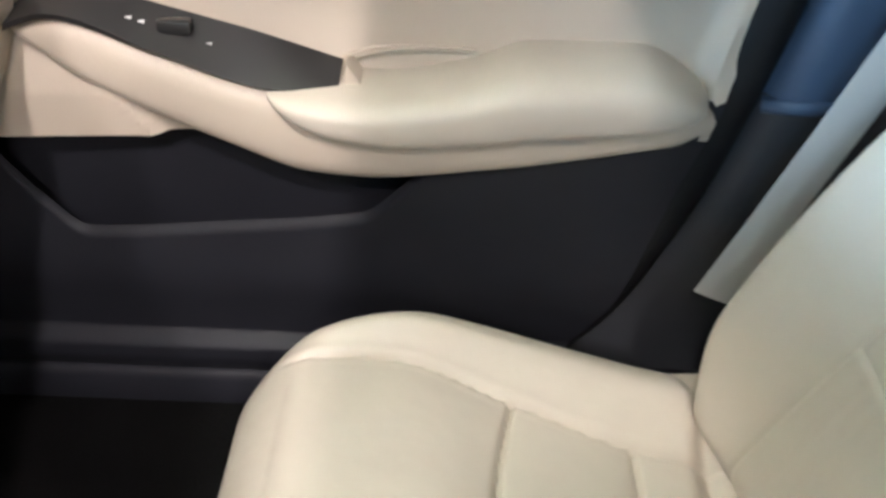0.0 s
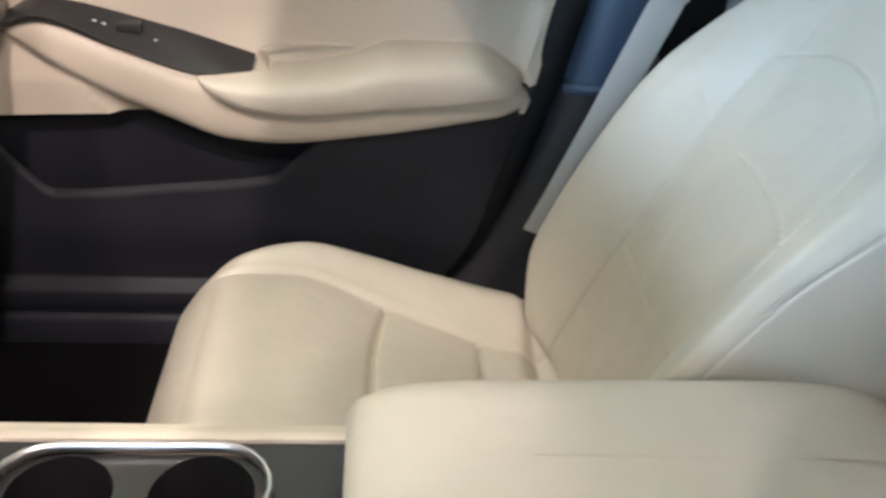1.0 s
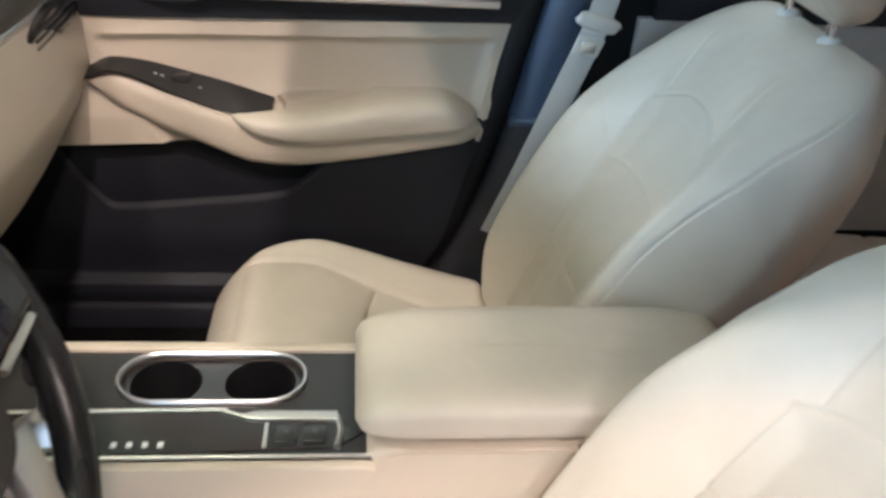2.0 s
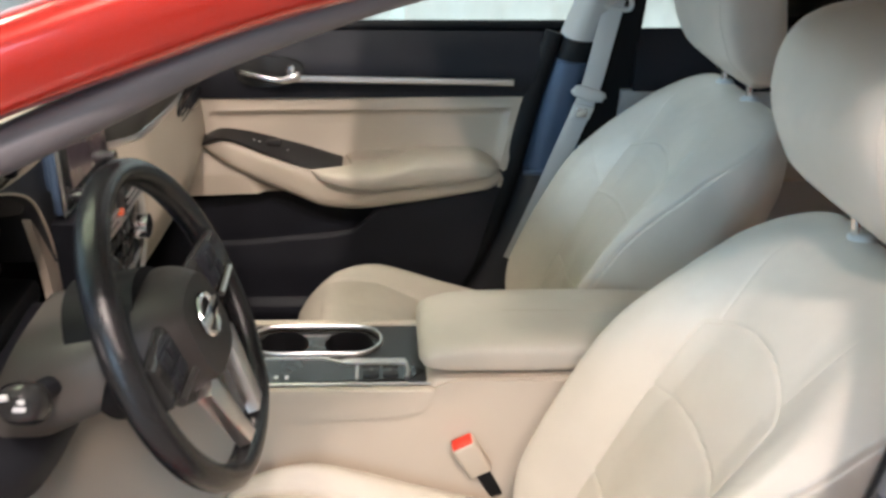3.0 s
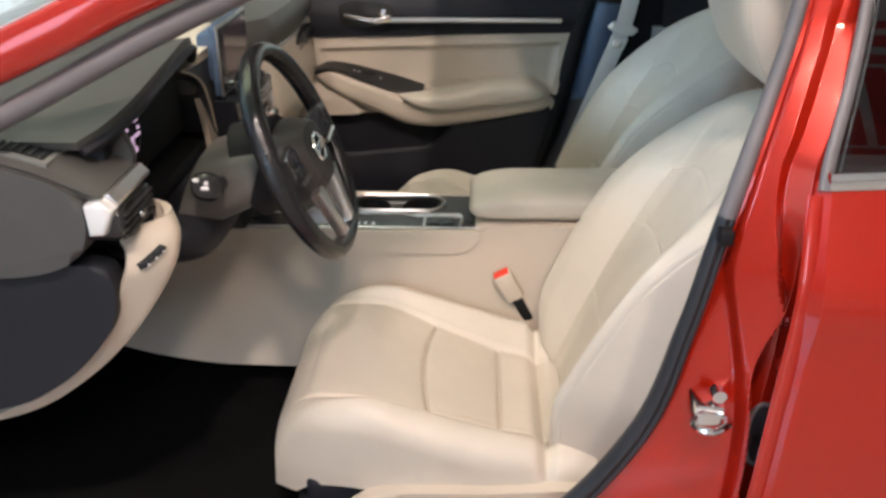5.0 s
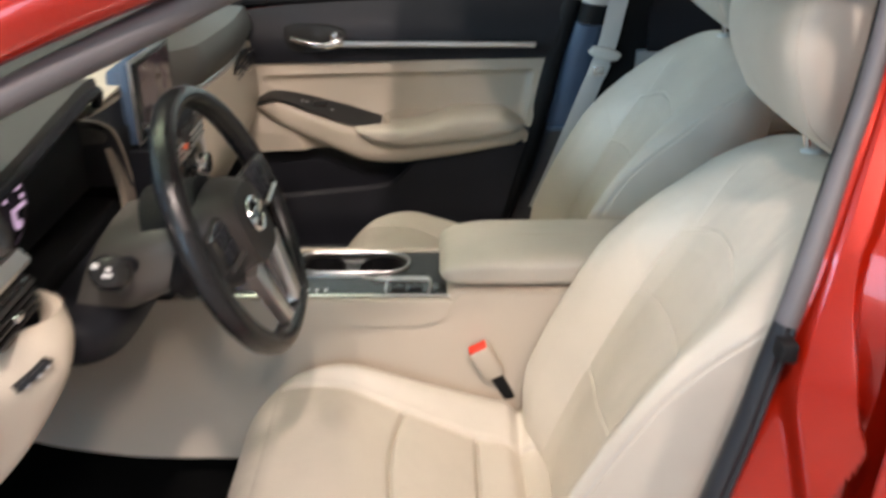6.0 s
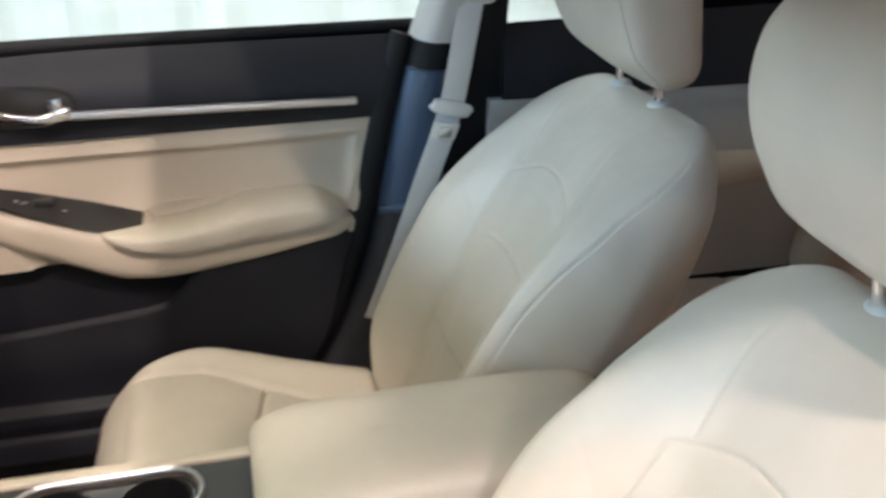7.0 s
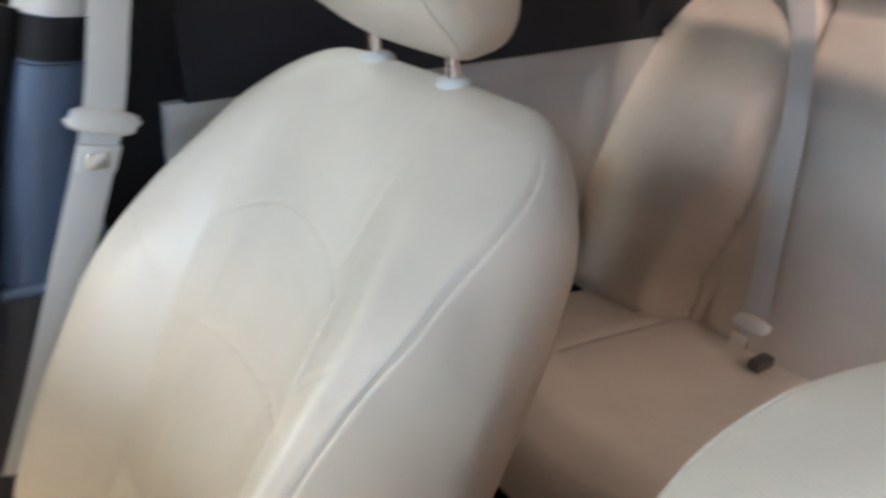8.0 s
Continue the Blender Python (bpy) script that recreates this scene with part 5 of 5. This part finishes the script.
for j in range(3):
    for i in range(4):
        part("climate_button", box(-0.387, -0.378, -0.055 + 0.03 * i, -0.031 + 0.03 * i, 0.755 + 0.028 * j, 0.775 + 0.028 * j, 0.002), SATIN if (i + j) % 2 else GLOSS, climate)
part("hazard_mark", box(-0.372, -0.3655, -0.02, -0.005, 0.865, 0.875, 0.002), AMBER_GLOW, climate)
for s in (-1, 1):
    cv = part("centre_vent", box(-0.388, -0.37, s * 0.075 - 0.055, s * 0.075 + 0.055, 0.848, 0.893, 0.006), GLOSS, dash, "black centre air vent")
    for k in range(3):
        part("vent_slat", box(-0.372, -0.366, s * 0.075 - 0.05, s * 0.075 + 0.05, 0.856 + 0.011 * k, 0.859 + 0.011 * k, 0.001), SILVER, cv)
part("console_riser", prism(smooth_path([(-0.14, 0.71), (0.14, 0.71), (0.11, 0.60), (-0.11, 0.60)], 2, True), -0.40, -0.47, axis="x", r=0.01), DARK, dash)
part("phone_tray_light", box(-0.398, -0.392, -0.08, 0.06, 0.684, 0.697, 0.001), BLUE_GLOW, dash)
pv = part("air_vent", prism(smooth_path([(0.45, 0.90), (0.55, 0.918), (0.69, 0.895), (0.685, 0.855), (0.55, 0.86), (0.45, 0.878)], 4, True), -0.372, -0.43, axis="x", r=0.008), GLOSS, dash, "black passenger side air vent")
for k in range(3):
    part("vent_slat", box(-0.375, -0.3685, 0.47, 0.67, 0.868 + 0.011 * k, 0.871 + 0.011 * k, 0.001), DARK, pv)

# ---------- steering wheel and column ----------
wheel = thing("steering_wheel", (-0.20, SEAT_Y, 0.88), "black leather steering wheel with silver lower spokes", "steering wheel")
RAKE = 22
WM = Matrix.Translation((-0.184, SEAT_Y, 0.884)) @ Matrix.Rotation(radians(90 - RAKE), 4, "Y")
# in wheel space: x points down the plane, y to the passenger, z out to the driver


def on_wheel(bm):
    bm.transform(WM)
    return bm


def rim_point(a):
    r = 0.192
    x, y = r * math.cos(a), r * math.sin(a)
    if x > 0.17:
        x = 0.17 + (x - 0.17) * 0.6
    return (x, y, -0.018)


part("rim", on_wheel(sweep([rim_point(2 * math.pi * k / 72) for k in range(72)], oval(0.0165, 0.019, 16), closed=True)), WHEEL_LEATHER, wheel)
part("hub", on_wheel(pillow(lambda v: ((0.01, 0, lerp(-0.045, 0.008, v)), (0.075 * math.cos(v * 0.75) * 1.0, 0, 0), (0, 0.088 * math.cos(v * 0.75), 0), 3.0), 48, 14)), HUB, wheel, "charcoal airbag cover")
em = part("emblem", on_wheel(sweep([(0.0 + 0.024 * math.cos(k * math.pi / 16), 0.027 * math.sin(k * math.pi / 16), 0.012) for k in range(32)], oval(0.0042, 0.004, 8), closed=True)), CHROME, wheel, "chrome ring emblem with a plain bar")
part("emblem_bar", on_wheel(box(-0.0085, 0.0085, -0.036, 0.036, 0.010, 0.017, 0.002)), CHROME, em)
for s in (-1, 1):
    sp = part("spoke", on_wheel(pillow(lambda v: ((lerp(-0.005, -0.015, v), s * lerp(0.075, 0.175, v), lerp(-0.018, -0.004, v)), (lerp(0.034, 0.026, v), 0, 0), (0, 0, 0.010), 3.4), 28, 10)), GLOSS, wheel, "gloss black spoke with buttons")
    part("button_pad", on_wheel(box(-0.038, 0.012, min(s * 0.095, s * 0.15), max(s * 0.095, s * 0.15), -0.010, 0.002, 0.004)), DARK, sp)
    for i in range(2):
        for j in range(2):
            part("wheel_button", on_wheel(box(-0.034 + 0.024 * i, -0.016 + 0.024 * i, s * 0.123 + (j - 1) * 0.026, s * 0.123 + (j - 1) * 0.026 + 0.021, -0.001, 0.005, 0.002)), DARK, sp)
    # the left strip takes the hub's charcoal in place of shade on silver
    part("spoke_strip", on_wheel(sweep([(0.019, s * 0.09, 0.004), (0.014, s * 0.16, 0.006)], oval(0.004, 0.004, 8))), SILVER if s > 0 else HUB, sp)
    part("lower_spoke", on_wheel(prism([(0.05, s * 0.045), (0.06, s * 0.085), (0.16, s * 0.052), (0.163, s * 0.022)], 0.002, -0.016, axis="z", r=0.004)), SILVER, wheel, "satin silver lower spoke")
part("spoke_gap_fill", on_wheel(prism([(0.07, -0.03), (0.07, 0.03), (0.15, 0.02), (0.15, -0.02)], -0.012, -0.022, axis="z", r=0.003)), GLOSS, wheel)
column = thing("steering_column", (-0.42, SEAT_Y, 0.82), "dark grey steering column shroud with stalks", "steering column")
CA, CB = Vector((-0.275, SEAT_Y, 0.848)), Vector((-0.405, SEAT_Y, 0.806))


def shroud(v):
    p = CA.lerp(CB, v)
    return p, (0, lerp(0.092, 0.118, min(1, v * 1.3)), 0), (lerp(0.02, 0.03, v), 0, lerp(0.066, 0.082, v)), 2.7


part("shroud", pillow(shroud, 48, 14), COLUMN, column, "dark grey column shroud")
part("collar", rod((-0.225, SEAT_Y, 0.870), (-0.300, SEAT_Y, 0.842), 0.078, 36, 0.090), BLACK_RUBBER, column, "black round column boot")
part("knee_cover", pillow(lambda v: ((-0.44, lerp(-0.57, -0.18, v), 0.752 + 0.03 * abs(2 * v - 1) ** 3), (0.10 * (0.25 + 0.75 * (1 - abs(2 * v - 1) ** 6) ** 0.5), 0, 0), (0.0, 0, 0.046 * (0.25 + 0.75 * (1 - abs(2 * v - 1) ** 6) ** 0.5)), 2.6), 40, 40), DARK, column, "charcoal under-column cover")
for s in (-1, 1):
    st = part("stalk", rod((-0.325, SEAT_Y + s * 0.08, 0.85), (-0.336, SEAT_Y + s * 0.135, 0.862), 0.012, 14, 0.014), DARK, column, "dark control stalk")
    part("stalk_tip", pillow(lambda v: (Vector((-0.336, SEAT_Y + s * 0.13, 0.860)).lerp(Vector((-0.341, SEAT_Y + s * 0.168, 0.871)), v), (0.027 * math.sin(0.6 + 1.9 * v), 0, 0), (0, 0, 0.027 * math.sin(0.6 + 1.9 * v)), 2.4), 24, 8), GLOSS, st)
    for x, z, wide in ((-0.350, 0.885, 0.010), (-0.333, 0.880, 0.007), (-0.336, 0.871, 0.013)):
        part("stalk_mark", box(x - wide / 2, x + wide / 2, SEAT_Y + s * 0.168 - 0.003, SEAT_Y + s * 0.168 + 0.003, z - 0.003, z + 0.003, 0.0015), WHITE_PRINT, st)
    part("stalk_ring", rod((-0.333, SEAT_Y + s * 0.120, 0.859), (-0.334, SEAT_Y + s * 0.126, 0.860), 0.0145, 16), DARK, st)

# ---------- rear bench ----------
bench = thing("rear_bench", (1.35, 0, 0.205), "beige leather rear bench seat with stitched panels", "rear seat")


def bench_cushion(u, v):
    y = lerp(-0.748, 0.748, u)
    x = lerp(0.98, 1.56, v)
    z = table(x, (0.98, 0.30), (1.0, 0.40), (1.06, 0.452), (1.2, 0.445), (1.5, 0.415))
    ay = abs(y)
    z -= 0.014 * math.exp(-(((ay - 0.36) / 0.14) ** 2))
    z -= groove(ay - 0.17, 0.006, 0.008) + groove(ay - 0.55, 0.006, 0.006)
    z -= groove(x - 1.16 - 0.02 * math.cos(ay * 8), 0.006, 0.006)
    z -= 0.10 * max(0, (ay - 0.70) / 0.05) ** 2
    return (x, y, z)


part("cushion", thick(surf(bench_cushion, 150, 60), 0.10), LEATHER, bench)


def bench_back(u, v):
    y = lerp(-0.78, 0.78, u)
    ay = abs(y)
    h = v * 1.28
    x = lerp(1.475, 1.66, h) - 0.02 * math.sin(math.pi * min(1, h))
    z = lerp(0.395, 0.985, h)
    # outboard bolsters step forwards along the doors
    edge = table(h, (0.0, 0.54), (0.15, 0.53), (0.52, 0.482), (1.0, 0.485))
    side = 1 / (1 + math.exp(-(ay - edge - 0.012) / 0.011))
    x -= side * (0.105 + 0.03 * math.sin(math.pi * min(1, h))) * (1 - 0.8 * min(1, h) ** 2)
    x += side * 0.05 * max(0.0, 1 - h / 0.12) ** 2
    x -= 0.012 * math.sin(math.pi * min(1, ay / 0.19)) * (1 if ay < 0.19 else 0)
    g = groove(ay - 0.17, 0.008, 0.008) + groove(ay - edge, 0.007, 0.022)
    if ay < edge:
        g += groove((h - 0.69 + 0.12 * (ay - 0.38) ** 2) * 0.6, 0.008, 0.005) + groove((h - 0.955) * 0.6, 0.008, 0.004)
    if v > 0.94:
        k = (v - 0.94) / 0.06
        x += 0.05 * k * k
        z -= 0.01 * k * k
    return (x + g, y, z)


part("backrest", thick(surf(bench_back, 200, 110), 0.10), LEATHER, bench)
rbelt = thing("seat_belt", (1.45, 0.38, 0.44), "pale grey rear lap and shoulder belt lying on the bench", "seat belt", "seat belts")
strap("webbing", [(1.665, 0.60, 1.12), (1.622, 0.548, 1.03), (1.598, 0.492, 0.935), (1.548, 0.446, 0.80), (1.505, 0.42, 0.65), (1.462, 0.396, 0.485)], 0.047, WEB, rbelt, face=(-1, 0.1, 0.4))
rt = part("stop_slide", pillow(lambda v: ((1.455, lerp(0.362, 0.432, v), 0.468), (0.006, 0, 0.012 * (math.sin(math.pi * v) ** 0.3 + 0.05)), (0.008 * (math.sin(math.pi * v) ** 0.3 + 0.05), 0, 0), 3), 20, 16), BELT_PLASTIC, rbelt)
part("tongue", box(1.425, 1.432, 0.38, 0.412, 0.435, 0.462, 0.002), CHROME, rbelt)
rb = thing("belt_buckle", (1.44, 0.34, 0.43), "dark rear seat belt buckle tucked in the seat crease", "belt buckle")
part("case", box(1.405, 1.45, 0.338, 0.362, 0.416, 0.436, 0.005), GREY, rb)
